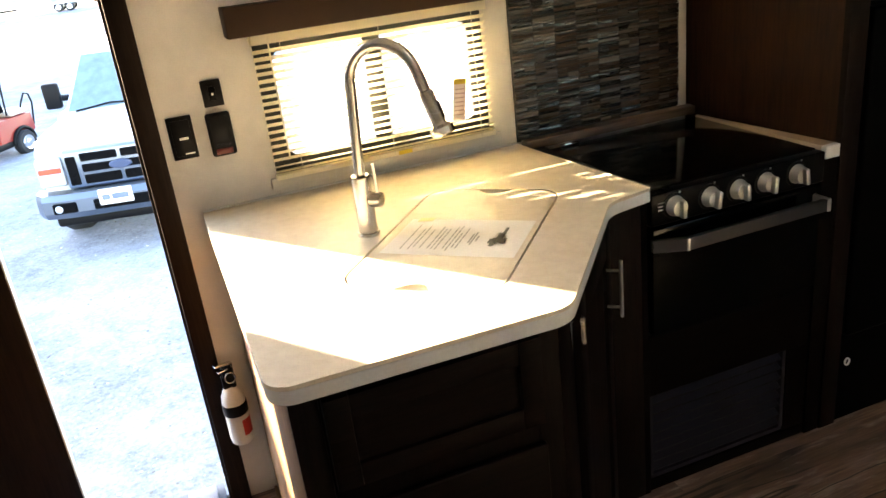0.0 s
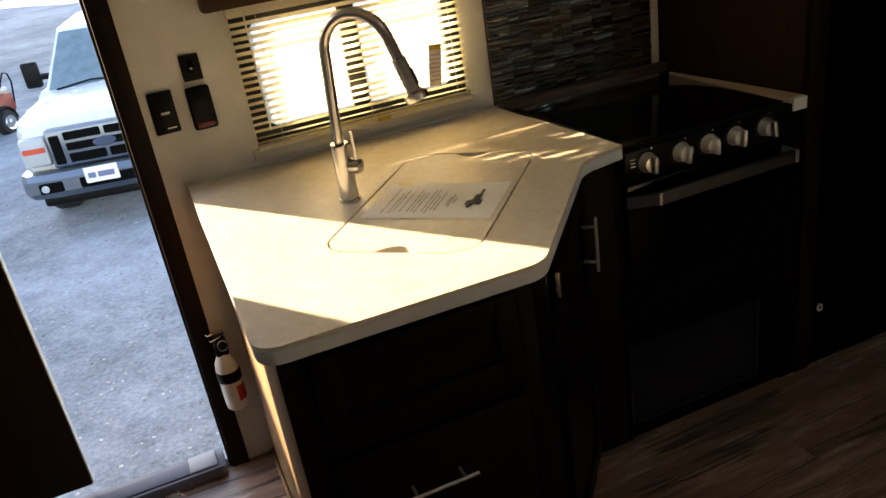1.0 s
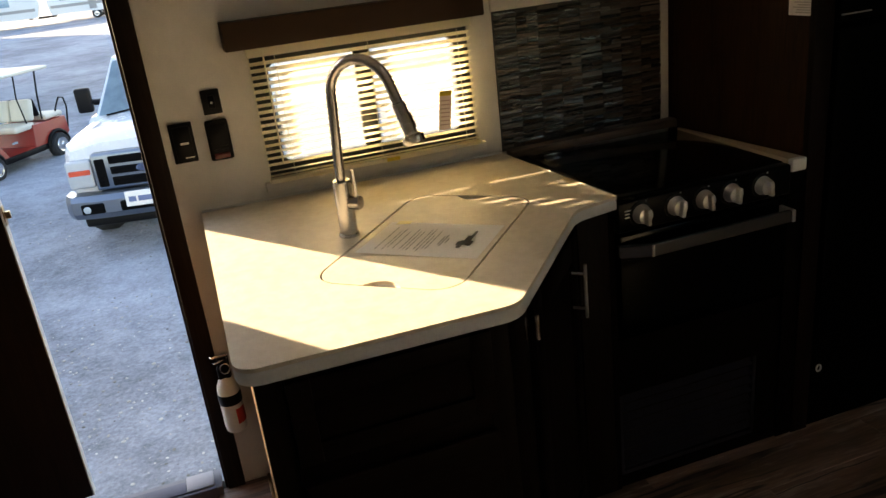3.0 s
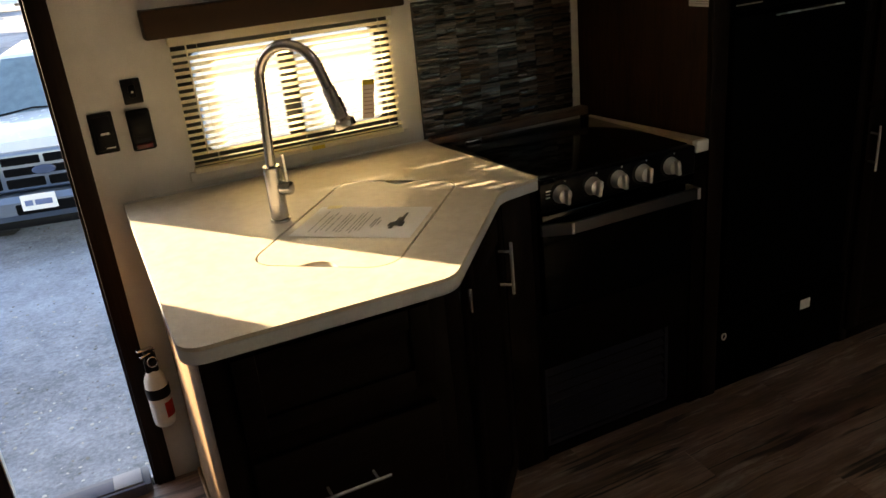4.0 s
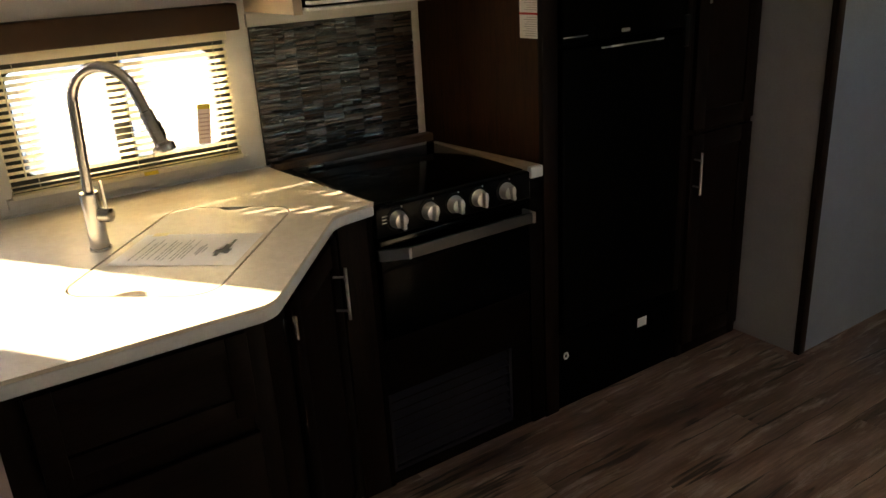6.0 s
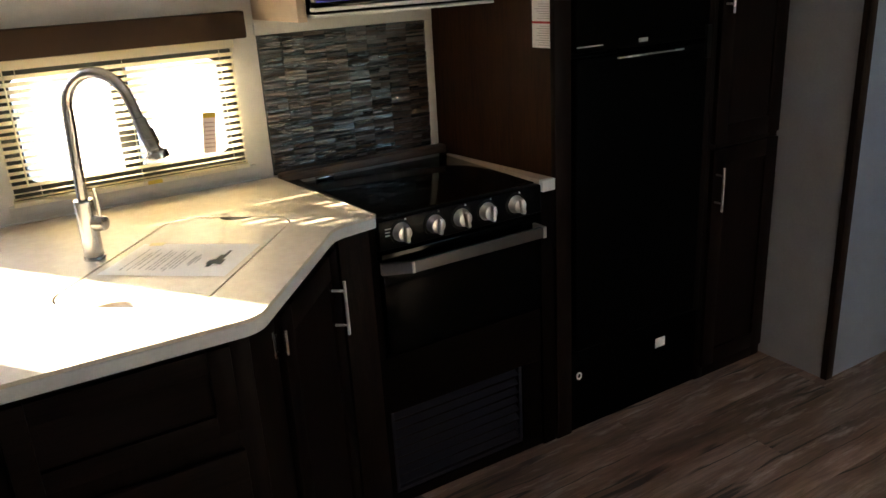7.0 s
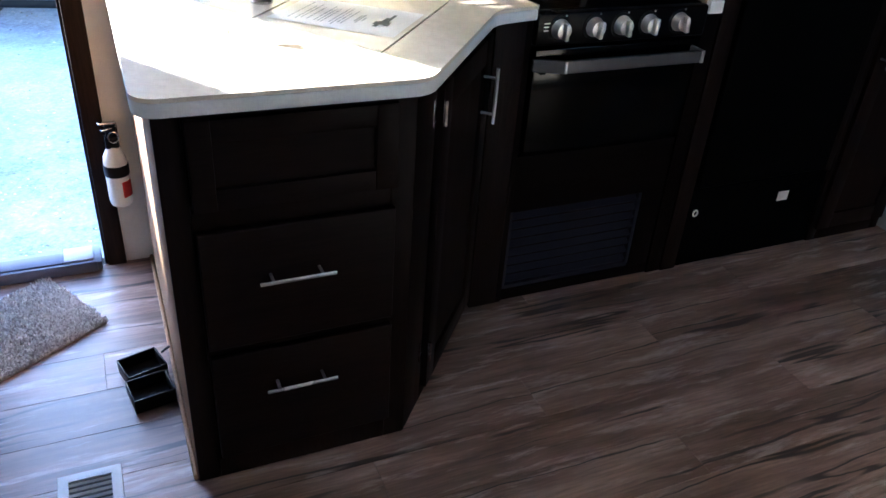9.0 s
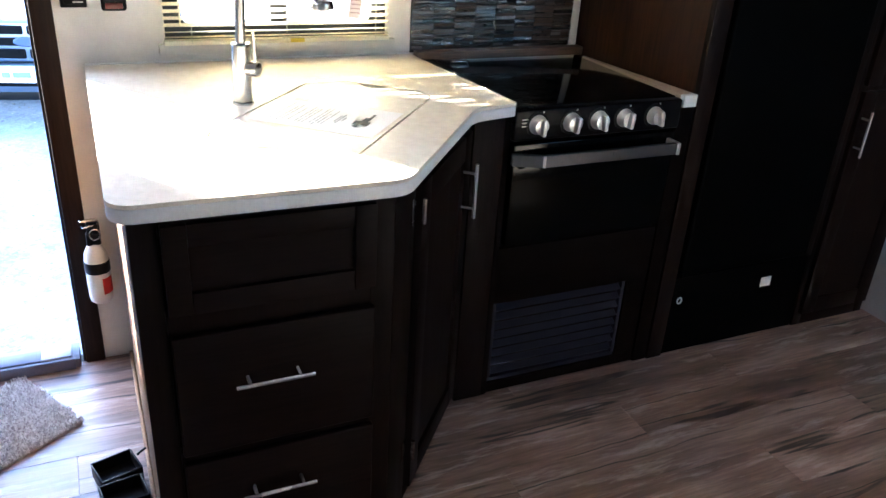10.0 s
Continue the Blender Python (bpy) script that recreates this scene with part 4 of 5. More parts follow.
for z in [1.277 + 0.0065 * k for k in range(9)] + [1.35 + 0.0065 * k for k in range(7)] + [1.415 + 0.0065 * k for k in range(5)]:
    bx(t, 1.5852, 1.5860, -0.560, -0.560 + 0.045 + 0.024 * rng.random(), z, z + 0.0018)
part("text_lines", t, worn("pale_ink", (0.52, 0.5, 0.5), 0.7, bmp=0), lab, "grey unreadable text lines", smooth=False)
lab.rotation_euler[2] = radians(5.9)

FX0, FX1 = 1.652, 2.215
part("body", box(FX0, FX1, -0.54, -0.04, 0.29, 2.0, 0.004), M_FRIDGE, fr)
lo_ = part("lower_door", box(FX0 + 0.008, FX1 - 0.008, -0.585, -0.5405, 0.30, 1.233, 0.008, 3), M_FRIDGE, fr)
up_ = part("upper_door", box(FX0 + 0.008, FX1 - 0.008, -0.585, -0.5405, 1.246, 1.99, 0.008, 3), M_FRIDGE, fr)
part("handle_strip", box(1.66, 1.757, -0.589, -0.5855, 1.263, 1.267, 0.0005), M_SATIN, up_, "thin steel handle strip")
part("handle_strip", box(1.815, 2.09, -0.591, -0.5855, 1.219, 1.224, 0.0005), M_SATIN, lo_, "thin steel handle strip")
part("badge", box(1.90, 1.936, -0.588, -0.5855, 1.259, 1.271, 0.0005), M_SATIN, up_, "small silver badge")
part("hinge", box(2.185, 2.205, -0.597, -0.5855, 1.185, 1.285, 0.002), M_BLKPL, fr)
part("base_panel", box(1.649, 2.24, -0.567, -0.525, 0.0, 0.288, 0.002), M_FRIDGE, fr, "black base panel")
d_ = thing("round_vent_cap", (1.68, -0.568, 0.205), "small white ring-shaped cap on dark panel", "cap")
part("ring", tube(B(), [(1.685 + 0.0085 * math.cos(a), -0.571, 0.203 + 0.011 * math.sin(a)) for a in [2 * math.pi * k / 20 for k in range(20)]], 0.0028, 8, True), M_WHITE, d_)
d_ = thing("white_sticker", (2.09, -0.568, 0.2), "small white sticker on the dark base panel", "sticker")
part("sheet", box(2.037, 2.083, -0.5685, -0.5675, 0.194, 0.230), M_PAPER, d_, smooth=False)

pan = thing("pantry_cabinet", (2.45, -0.3, 0.0), "tall dark-stained wooden pantry cabinet with two doors", "cabinet")
t = B()
bx(t, 2.242, 2.60, -0.555, -0.003, 0.0, 2.045)
part("carcass", t, M_DARK, pan, smooth=False)
t = B()
face_frame(t, 2.243, 2.60, 0.0, 2.045, -0.573, -0.5555, 0.04)
bx(t, 2.2885, 2.5595, -0.573, -0.5555, 0.862, 0.90, 0.001)
bx(t, 2.218, 2.2425, -0.573, -0.525, 0.2885, 2.045, 0.001)
part("face_frame", t, M_DARK, pan)
for z0, z1, h0, h1 in ((0.055, 0.872, 0.662, 0.815), (0.892, 2.0, 1.315, 1.47)):
    t = B()
    face_frame(t, 2.256, 2.585, z0, z1, -0.592, -0.5735, 0.06)
    bx(t, 2.3165, 2.5245, -0.583, -0.574, z0 + 0.0605, z1 - 0.0605)
    d_ = part("door", t, M_DARK, pan)
    t = B()
    cyl(t, (2.272, -0.623, h0), (2.272, -0.623, h1), 0.0045, seg=12)
    for z in (h0 + 0.028, h1 - 0.028):
        cyl(t, (2.272, -0.623, z), (2.272, -0.592, z), 0.004, seg=10)
    part("handle", t, M_SATIN, d_, "satin steel bar handle")

# ---------- hood over the range ----------
hood = thing("microwave_hood", (1.24, -0.2, 1.40), "black and steel microwave with hood over the range", "microwave")
part("body", box(0.955, 1.515, -0.37, -0.002, 1.405, 1.78, 0.004), M_BLACK, hood)
# film colour lightened, and a blue line added, to stand for reflections
film = worn("plastic_film", (0.10, 0.092, 0.092), 0.22, var=0.15, bmp=0)
mdo = part("door", box(0.956, 1.335, -0.402, -0.3705, 1.4345, 1.778, 0.006), film, hood, "film-covered door, its grey standing for a reflection")
part("film_sky_line", box(0.962, 1.33, -0.4028, -0.4022, 1.4355, 1.4405), worn("blue_film_reflection", (0.035, 0.025, 0.42), 0.25, bmp=0), mdo, "blue reflected-sky line along the protective film", smooth=False)
part("panel", box(1.336, 1.43, -0.402, -0.3705, 1.4345, 1.778, 0.006), M_BLACK, hood)
part("panel", box(1.431, 1.514, -0.402, -0.3705, 1.4345, 1.778, 0.006), film, hood, "film-covered panel, its grey standing for a reflection")
part("lower_strip", box(0.956, 1.514, -0.404, -0.3705, 1.4225, 1.434, 0.003), M_BLACKGL, hood, "glossy black lower strip")
part("lip", box(0.956, 1.514, -0.405, -0.3705, 1.413, 1.422, 0.002), M_WHITE, hood, "pale lower lip")
part("underside", box(0.957, 1.513, -0.398, -0.02, 1.397, 1.4045, 0.002), M_WHITE, hood, "pale vented underside")
part("lamp_lens", box(1.18, 1.32, -0.30, -0.22, 1.3945, 1.3968, 0.001), M_LAMP, hood)
up = thing("upper_cabinet", (1.24, -0.16, 1.4), "tan upper cabinet round the microwave", "cabinet")
part("side_panel", box(0.925, 0.952, -0.36, -0.002, 1.388, 2.045, 0.002), M_TAN, up)
part("top_box", box(0.9525, 1.583, -0.36, -0.002, 1.79, 2.045), M_DARKX, up)

# ---------- things on the wall by the door ----------
sw = thing("breaker_panel", (-0.01, -0.005, 1.06), "black wall panel with a white rocker switch", "switch panel")
part("plate", box(-0.038, 0.025, -0.010, -0.0005, 1.063, 1.173, 0.003), M_BLKPL, sw)
part("cover", box(-0.030, 0.017, -0.013, -0.0105, 1.072, 1.164, 0.002), M_BLKPL, sw)
part("label_bar", box(-0.014, 0.008, -0.0142, -0.0132, 1.114, 1.120), M_WHITE, sw, smooth=False)
part("label_bar", box(-0.008, 0.016, -0.0142, -0.0132, 1.076, 1.079), M_KNOB, sw, smooth=False)
sw = thing("light_switch", (0.088, -0.005, 1.18), "black square wall switch plate", "light switch")
part("plate", box(0.064, 0.114, -0.010, -0.0005, 1.182, 1.249, 0.003), M_BLKPL, sw)
part("rocker", box(0.080, 0.098, -0.015, -0.0105, 1.198, 1.234, 0.003), M_BLACK, sw)
part("mark", box(0.086, 0.092, -0.0162, -0.0152, 1.212, 1.217), M_WHITE, sw, smooth=False)
sw = thing("gas_monitor", (0.088, -0.01, 1.05), "black wall control with small red display strip", "control panel")
part("plate", box(0.058, 0.120, -0.022, -0.0005, 1.055, 1.167, 0.007, 3), M_BLKPL, sw)
part("screen", box(0.066, 0.112, -0.024, -0.0222, 1.096, 1.158, 0.001), M_BLKPL, sw)
part("red_strip", box(0.068, 0.110, -0.0245, -0.0222, 1.061, 1.076, 0.001), M_LED, sw, "dim red display strip")
for k in range(4):
    part("key", box(0.071 + 0.0105 * k, 0.078 + 0.0105 * k, -0.0245, -0.0222, 1.082, 1.088), M_LOUVRE, sw, smooth=False)

tg = thing("hang_tag", (0.75, -0.056, 1.02), "pinkish-white paper hang tag with yellow top on the blind", "tag")
tag_m = pose(0.735, -0.060, 1.090, 6, 5, 2)
part("card", obox(B(), tag_m, 0.038, 0.0012, 0.118), M_TAG, tg, smooth=False)
part("header", obox(B(), tag_m @ Matrix.Translation((0, -0.0014, 0.0515)), 0.037, 0.001, 0.014), M_YEL, tg, "yellow header strip", smooth=False)
t = B()
for k in range(7):
    obox(t, tag_m @ Matrix.Translation((0, -0.0012, -0.042 + 0.012 * k)), 0.028, 0.0006, 0.003)
part("text_lines", t, worn("tag_ink", (0.55, 0.42, 0.40), 0.7, bmp=0), tg, smooth=False)
st = thing("yellow_sticker", (0.56, -0.045, 0.95), "small yellow warning sticker on the blind's rail", "sticker")
part("sheet", box(0.545, 0.585, -0.0458, -0.0446, 0.967, 0.978), M_YEL, st, smooth=False)

ex = thing("fire_extinguisher", (-0.03, -0.06, 0.2), "small white fire extinguisher hung on the wall", "fire extinguisher")
EX, EY = -0.042, -0.050
tank = part("tank", lathe(B(), (EX, EY, 0.220), (0, 0, 1), [(0.026, 0), (0.031, 0.006), (0.033, 0.02), (0.033, 0.138), (0.031, 0.156), (0.024, 0.171), (0.018, 0.183), (0.016, 0.188)]), M_WHITE, ex, "glossy white cylinder")
part("strap", lathe(B(), (EX, EY, 0.318), (0, 0, 1), [(0.034, 0), (0.035, 0.002), (0.035, 0.032), (0.034, 0.034)]), M_BLKPL, ex, "black mounting strap")
t = B()
for a0_, a1_ in ((-75, 5),):
    ring = []
    for k in range(13):
        a = radians(a0_ + (a1_ - a0_) * k / 12)
        ring.append([t.verts.new((EX + 0.0336 * math.cos(a), EY + 0.0336 * math.sin(a), z)) for z in (0.252, 0.303)])
    for p, q in zip(ring, ring[1:]):
        t.faces.new((p[0], q[0], q[1], p[1]))
part("label", t, M_RED, tank, "red label")
t = B()
bx(t, EX - 0.019, EX + 0.019, EY - 0.017, EY + 0.016, 0.4025, 0.440, 0.006)
bx(t, EX - 0.014, EX + 0.016, EY - 0.024, EY + 0.014, 0.4405, 0.474, 0.004)
part("valve", t, M_BLKPL, ex)
t = B()
obox(t, pose(EX - 0.006, EY - 0.022, 0.486, 0, 8, 20), 0.05, 0.016, 0.006, 0.002)
obox(t, pose(EX - 0.004, EY - 0.02, 0.469, 0, -4, 20), 0.044, 0.014, 0.005, 0.002)
part("lever", t, M_CHROME, ex, "bright metal lever")
part("pin_ring", tube(B(), [(EX + 0.006 + 0.014 * math.cos(a), EY - 0.034, 0.446 + 0.016 * math.sin(a)) for a in [2 * math.pi * k / 20 for k in range(20)]], 0.002, 8, True), M_CHROME, ex)
ex.location.z += 0.012
part("wall_bracket", box(EX - 0.02, EX + 0.02, -0.0125, -0.0005, 0.21, 0.45, 0.002), M_BLKPL, ex)

# ---------- on the floor ----------
br = thing("mounting_bracket", (-0.07, -0.61, 0.0), "black plastic bracket with two open trays on floor", "bracket")


def tray(cx, cy, ang):
    t_ = B()
    m = pose(cx, cy, 0, 0, 0, ang)
    obox(t_, m @ Matrix.Translation((0, 0, 0.004)), 0.10, 0.085, 0.006, 0.001)
    for a_, b_, sx, sy in ((0, 0.041, 0.10, 0.004), (0, -0.041, 0.10, 0.004), (0.049, 0, 0.004, 0.078), (-0.049, 0, 0.004, 0.078)):
        obox(t_, m @ Matrix.Translation((a_, b_, 0.0245)), sx, sy, 0.035, 0.001)
    obox(t_, m @ Matrix.Translation((0.01, 0.0, 0.0095)), 0.022, 0.012, 0.005, 0.001)
    return t_


part("tray", tray(-0.058, -0.578, 16), M_BLKPL, br)
part("tray", tray(-0.047, -0.676, 10), M_BLKPL, br)
for x in (-0.085, -0.030):
    part("hinge", cyl(B(), (x, -0.626, 0.034), (x + 0.03, -0.626, 0.034), 0.005, seg=10), M_BLKPL, br)
part("clip", tube(B(), [(-0.008, -0.552, 0.04), (0.006, -0.546, 0.046), (0.016, -0.544, 0.05)], 0.003, 8), M_BLKPL, br)

vt = thing("floor_register", (-0.2, -1.0, 0.0), "pale grey metal floor vent register with slats", "floor vent")
VX0, VX1, VY0, VY1 = -0.268, -0.135, -1.18, -0.882
t = B()
o = [(VX0, VY0), (VX1, VY0), (VX1, VY1), (VX0, VY1)]
i_ = [(VX0 + 0.022, VY0 + 0.022), (VX1 - 0.022, VY0 + 0.022), (VX1 - 0.022, VY1 - 0.022), (VX0 + 0.022, VY1 - 0.022)]
prism(t, o, 0.0005, 0.006, 0.0015, i_)
part("frame", t, M_REG, vt)
part("dark_box", box(VX0 + 0.02, VX1 - 0.02, VY0 + 0.02, VY1 - 0.02, -0.004, 0.0004), M_BLKPL, vt, smooth=False)
for k in range(16):
    y = VY0 + 0.034 + k * 0.0155
    part("slat", obox(B(), pose((VX0 + VX1) / 2, y, 0.0036, 30, 0, 0), VX1 - VX0 - 0.046, 0.006, 0.0014), M_REG, vt, smooth=False)

# shag mat
mat = thing("door_mat", (-0.43, -0.32, 0.0), "small grey-beige shag doormat inside the doorway", "doormat")
ma, mb = Vector((-0.83, -0.558)).normalized(), Vector((0.494, -0.869)).normalized()
mt0 = Vector((-0.286, -0.045))
MLA, MLB = 0.52, 0.315
q = [mt0, mt0 + mb * MLB, mt0 + mb * MLB + ma * MLA, mt0 + ma * MLA]
part("backing", prism(B(), [(p.x, p.y) for p in rounded(q, 0.012, 3)], 0.0005, 0.006), M_MAT, mat)
vs, fs = [], []
rng = np.random.RandomState(3)
NT = 15000
uu, vv = rng.rand(NT) * MLA, rng.rand(NT) * MLB
hh = 0.006 + 0.007 * rng.rand(NT)
for k in range(NT):
    c = mt0 + ma * float(uu[k]) + mb * float(vv[k])
    a_ = 6.283 * rng.rand()
    w = 0.0022
    dx, dy = math.cos(a_) * w, math.sin(a_) * w
    lx, ly = 0.012 * (rng.rand() - 0.5), 0.012 * (rng.rand() - 0.5)
    h = float(hh[k])
    b_ = len(vs)
    vs += [(c.x - dx, c.y - dy, 0.005), (c.x + dx, c.y + dy, 0.005), (c.x + dx + lx, c.y + dy + ly, 0.005 + h), (c.x - dx + lx, c.y - dy + ly, 0.005 + h)]
    fs += [(b_, b_ + 1, b_ + 2, b_ + 3)]
me = bpy.data.meshes.new("shag")
me.from_pydata([(x + 0.43, y + 0.32, z) for x, y, z in vs], [], fs)
mp_, mt_, pp_, LL_ = nt("mat_yarn")
gi = mt_.nodes.new("ShaderNodeNewGeometry")
LL_.new(ramp(mt_, gi.outputs["Random Per Island"], [(0.0, (0.40, 0.37, 0.36)), (0.5, (0.72, 0.69, 0.67)), (1.0, (0.92, 0.90, 0.88))]), pp_.inputs["Base Color"])
pp_.inputs["Roughness"].default_value = 0.95
me.materials.append(mp_)
pile = new("shag", me)
pile.parent = mat
tagged(pile, kind="stuff")

# ---------- the yard outside ----------
GZ = -1.2
bm = B()
NG = 60
gv = [[None] * (NG + 1) for _ in range(NG + 1)]
for i in range(NG + 1):
    for j in range(NG + 1):
        a = (i / NG * 2 - 1)
        b = (j / NG * 2 - 1)
        x, y = 400 * a * abs(a) ** 2, 400 * b * abs(b) ** 2 + 8
        z = GZ + (0.05 * noise.noise(Vector((x * 0.35, y * 0.35, 1))) if abs(x) < 40 and abs(y) < 50 else 0)
        gv[i][j] = bm.verts.new((x, y, z))
for i in range(NG):
    for j in range(NG):
        bm.faces.new((gv[i][j], gv[i + 1][j], gv[i + 1][j + 1], gv[i][j + 1]))
solid("ground", bm, M_GROUND, "grey packed gravel yard with tyre tracks", "ground", "structure")

# barn outside the view, added so its shadow covers yard and low doorway
bn = thing("barn", (-14, 18, GZ), "unseen tall grey sheet-metal barn, added to shade the yard", "barn")
part("wall", box(-24, -6.6, 17, 27, GZ, 6.66), M_SIDING, bn, smooth=False)
part("roof", box(-24.3, -6.4, 16.8, 27.2, 6.66, 6.86, 0.02), M_ALU, bn, smooth=False)
# second unseen building, added to keep sun off the distant ground
bn = thing("shade_shed", (-36, 56, GZ), "unseen long tall grey shed, added to shade the far yard", "shed")
part("wall", box(-75, -15.5, 52, 62, GZ, 12), M_SIDING, bn, smooth=False)
part("roof", box(-75.3, -15.2, 51.7, 62.3, 12, 12.3, 0.02), M_ALU, bn, smooth=False)


def wheel(parent, x, y, z, r, w, ax_=(1, 0, 0)):
    a = Vector(ax_)
    c = Vector((x, y, z))
    ty = part("tyre", lathe(B(), c - a * w / 2, a, [(r * 0.62, 0), (r * 0.92, 0.0), (r, w * 0.18), (r, w * 0.82), (r * 0.92, w), (r * 0.62, w)], 32), M_TIRE, parent)
    for s in (-1, 1):
        part("rim", lathe(B(), c + a * s * (w / 2 - 0.001), a * s, [(r * 0.61, 0), (r * 0.58, 0.015), (r * 0.45, 0.004), (r * 0.2, 0.012), (r * 0.12, 0.03), (r * 0.05, 0.031)], 24), M_CHROME, ty, "bright steel rim")


# pickup truck, nose towards the room
TS, TSX, TSY = 1.0, 0.92, 0.95
TX, TY = -0.47, 6.52
trk = thing("pickup_truck", (TX, TY, GZ), "white heavy-duty pickup truck with chrome bumper", "truck")


def T(x, y, z):
    return (TX + x * TSX, TY + y * TSY, GZ + z * TS)


def tb(bm, x0, x1, y0, y1, z0, z1, bev=0.0, seg=3):
    a, b = T(x0, y0, z0), T(x1, y1, z1)
    return bx(bm, a[0], b[0], a[1], b[1], a[2], b[2], bev, seg)


def loft(bm, sections):
    """Joins cross sections (lists of as many points) into one skin with ends."""
    rs = [[bm.verts.new(p) for p in s] for s in sections]
    n_ = len(rs[0])
    for a, b in zip(rs, rs[1:]):
        for k in range(n_):
            bm.faces.new((a[k], a[(k + 1) % n_], b[(k + 1) % n_], b[k]))
    bm.faces.new(rs[0][::-1])
    bm.faces.new(rs[-1])
    bmesh.ops.recalc_face_normals(bm, faces=bm.faces)
    return bm


def sect(y, w, z0, z1, crown, shoulder):
    pts_ = [(-w, z0), (w, z0), (w, z1 - shoulder), (w - 0.05, z1 - 0.04), (w * 0.6, z1 + crown * 0.7), (0, z1 + crown), (-w * 0.6, z1 + crown * 0.7), (-w + 0.05, z1 - 0.04), (-w, z1 - shoulder)]
    return [T(x, y, z) for x, z in pts_]


part("hood", loft(B(), [sect(0.10, 0.90, 0.62, 1.13, 0.03, 0.16), sect(0.22, 0.97, 0.58, 1.19, 0.05, 0.16), sect(0.7, 0.99, 0.95, 1.21, 0.06, 0.16), sect(1.35, 0.96, 0.95, 1.24, 0.05, 0.16)]), M_TRUCK, trk, "white hood and fenders")
part("body", loft(B(), [sect(1.34, 1.0, 0.5, 1.28, 0.02, 0.1), sect(3.2, 1.0, 0.5, 1.30, 0.0, 0.1), sect(5.9, 1.0, 0.55, 1.34, 0.0, 0.06)]), M_TRUCK, trk)
part("cab", loft(B(), [[T(x, y, z) for x, z in ((-0.86, 1.22), (0.86, 1.22), (0.85, 1.24), (-0.85, 1.24))] if k == 0 else [T(x, y, z) for x, z in ((-w, 1.22), (w, 1.22), (w * 0.8, h), (-w * 0.8, h))] for k, (y, w, h) in enumerate(((1.2, 0.86, 1.24), (1.95, 0.88, 1.84), (3.1, 0.88, 1.90), (3.4, 0.87, 1.84), (3.5, 0.86, 1.26)))]), M_TRUCK, trk)
t = B()
t.faces.new([t.verts.new(T(*p)) for p in ((-0.79, 1.17, 1.27), (0.79, 1.17, 1.27), (0.68, 1.88, 1.805), (-0.68, 1.88, 1.805))])
bmesh.ops.solidify(t, geom=t.faces[:], thickness=0.01)
part("windscreen", t, M_CARGL, trk, "windscreen in the pale blue of reflected sky")
for s in (-1, 1):
    t = B()
    t.faces.new([t.verts.new(T(*p)) for p in ((s * 0.875, 1.75, 1.30), (s * 0.877, 3.3, 1.32), (s * 0.74, 3.2, 1.76), (s * 0.73, 2.1, 1.74))])
    bmesh.ops.solidify(t, geom=t.faces[:], thickness=0.01)
    part("side_window", t, M_CARGL, trk)
part("wiper", tube(B(), [T(-0.69, 1.15, 1.27), T(-0.28, 1.17, 1.315), T(0.0, 1.16, 1.30)], 0.012, 6), M_BLKPL, trk)
t = B()
tb(t, -0.62, 0.62, -0.02, 0.12, 0.66, 1.06, 0.03)
gr = part("grille", t, M_BUMPER, trk, "bright three-bar grille")
for z0, z1 in ((0.70, 0.795), (0.825, 0.905), (0.935, 1.02)):
    for x0, x1 in ((-0.42, -0.02), (0.02, 0.42)):
        t = B()
        tb(t, x0, x1, -0.035, 0.0, z0, z1, 0.01, 1)
        part("opening", t, M_BLACK, gr, "black grille opening")
for s in (-1, 1):
    t = B()
    tb(t, min(s * 0.47, s * 0.58), max(s * 0.47, s * 0.58), -0.035, 0.0, 0.70, 1.0, 0.01, 1)
    part("opening", t, M_BLACK, gr)
t = B()
lathe(t, (0, 0, 0), (0, -1, 0), [(0.115, 0), (0.115, 0.012), (0.10, 0.02), (0.09, 0.02)], 28)
bmesh.ops.transform(t, matrix=Matrix.Translation(T(0, -0.036, 0.868)) @ Matrix.Diagonal((1.0 * TS, 1.0, 0.42 * TS, 1)), verts=t.verts)
part("badge", t, worn("badge_blue", (0.04, 0.06, 0.12), 0.3, bmp=0), gr, "plain dark blue oval badge")
for s in (-1, 1):
    t = B()
    a, b = sorted((s * 0.635, s * 0.93))
    tb(t, a, b, 0.0, 0.25, 0.70, 1.0, 0.03)
    hl = part("headlight", t, M_LAMP, trk, "clear headlight")
    t = B()
    tb(t, a + 0.03, b - 0.02, -0.012, 0.05, 0.845, 0.90, 0.008, 1)
    part("turn_signal", t, M_AMBER, hl, "red-amber turn signal")
bp = loft(B(), [[T(x, y, z) for y, z in ((-0.16 + c, 0.40), (-0.22 + c, 0.47), (-0.22 + c, 0.60), (-0.17 + c, 0.655), (0.02 + c, 0.655), (0.02 + c, 0.40))] for x, c in ((-0.99, 0.16), (-0.90, 0.05), (-0.6, 0.0), (0.6, 0.0), (0.90, 0.05), (0.99, 0.16))])
bump_ = part("bumper", bp, M_BUMPER, trk, "dull chrome front bumper")
for x0, x1 in ((-0.78, -0.52), (-0.34, 0.34), (0.52, 0.78)):
    t = B()
    tb(t, x0, x1, -0.235, -0.19, 0.47, 0.58, 0.012, 1)
    part("opening", t, M_BLACK, bump_, "black bumper opening")
for x in (-0.71, 0.71):
    part("fog_light", lathe(B(), T(x, -0.237, 0.525), (0, -1, 0), [(0.038, 0), (0.038, 0.006), (0.025, 0.012)], 18), M_LAMP, bump_, "round fog light")
t = B()
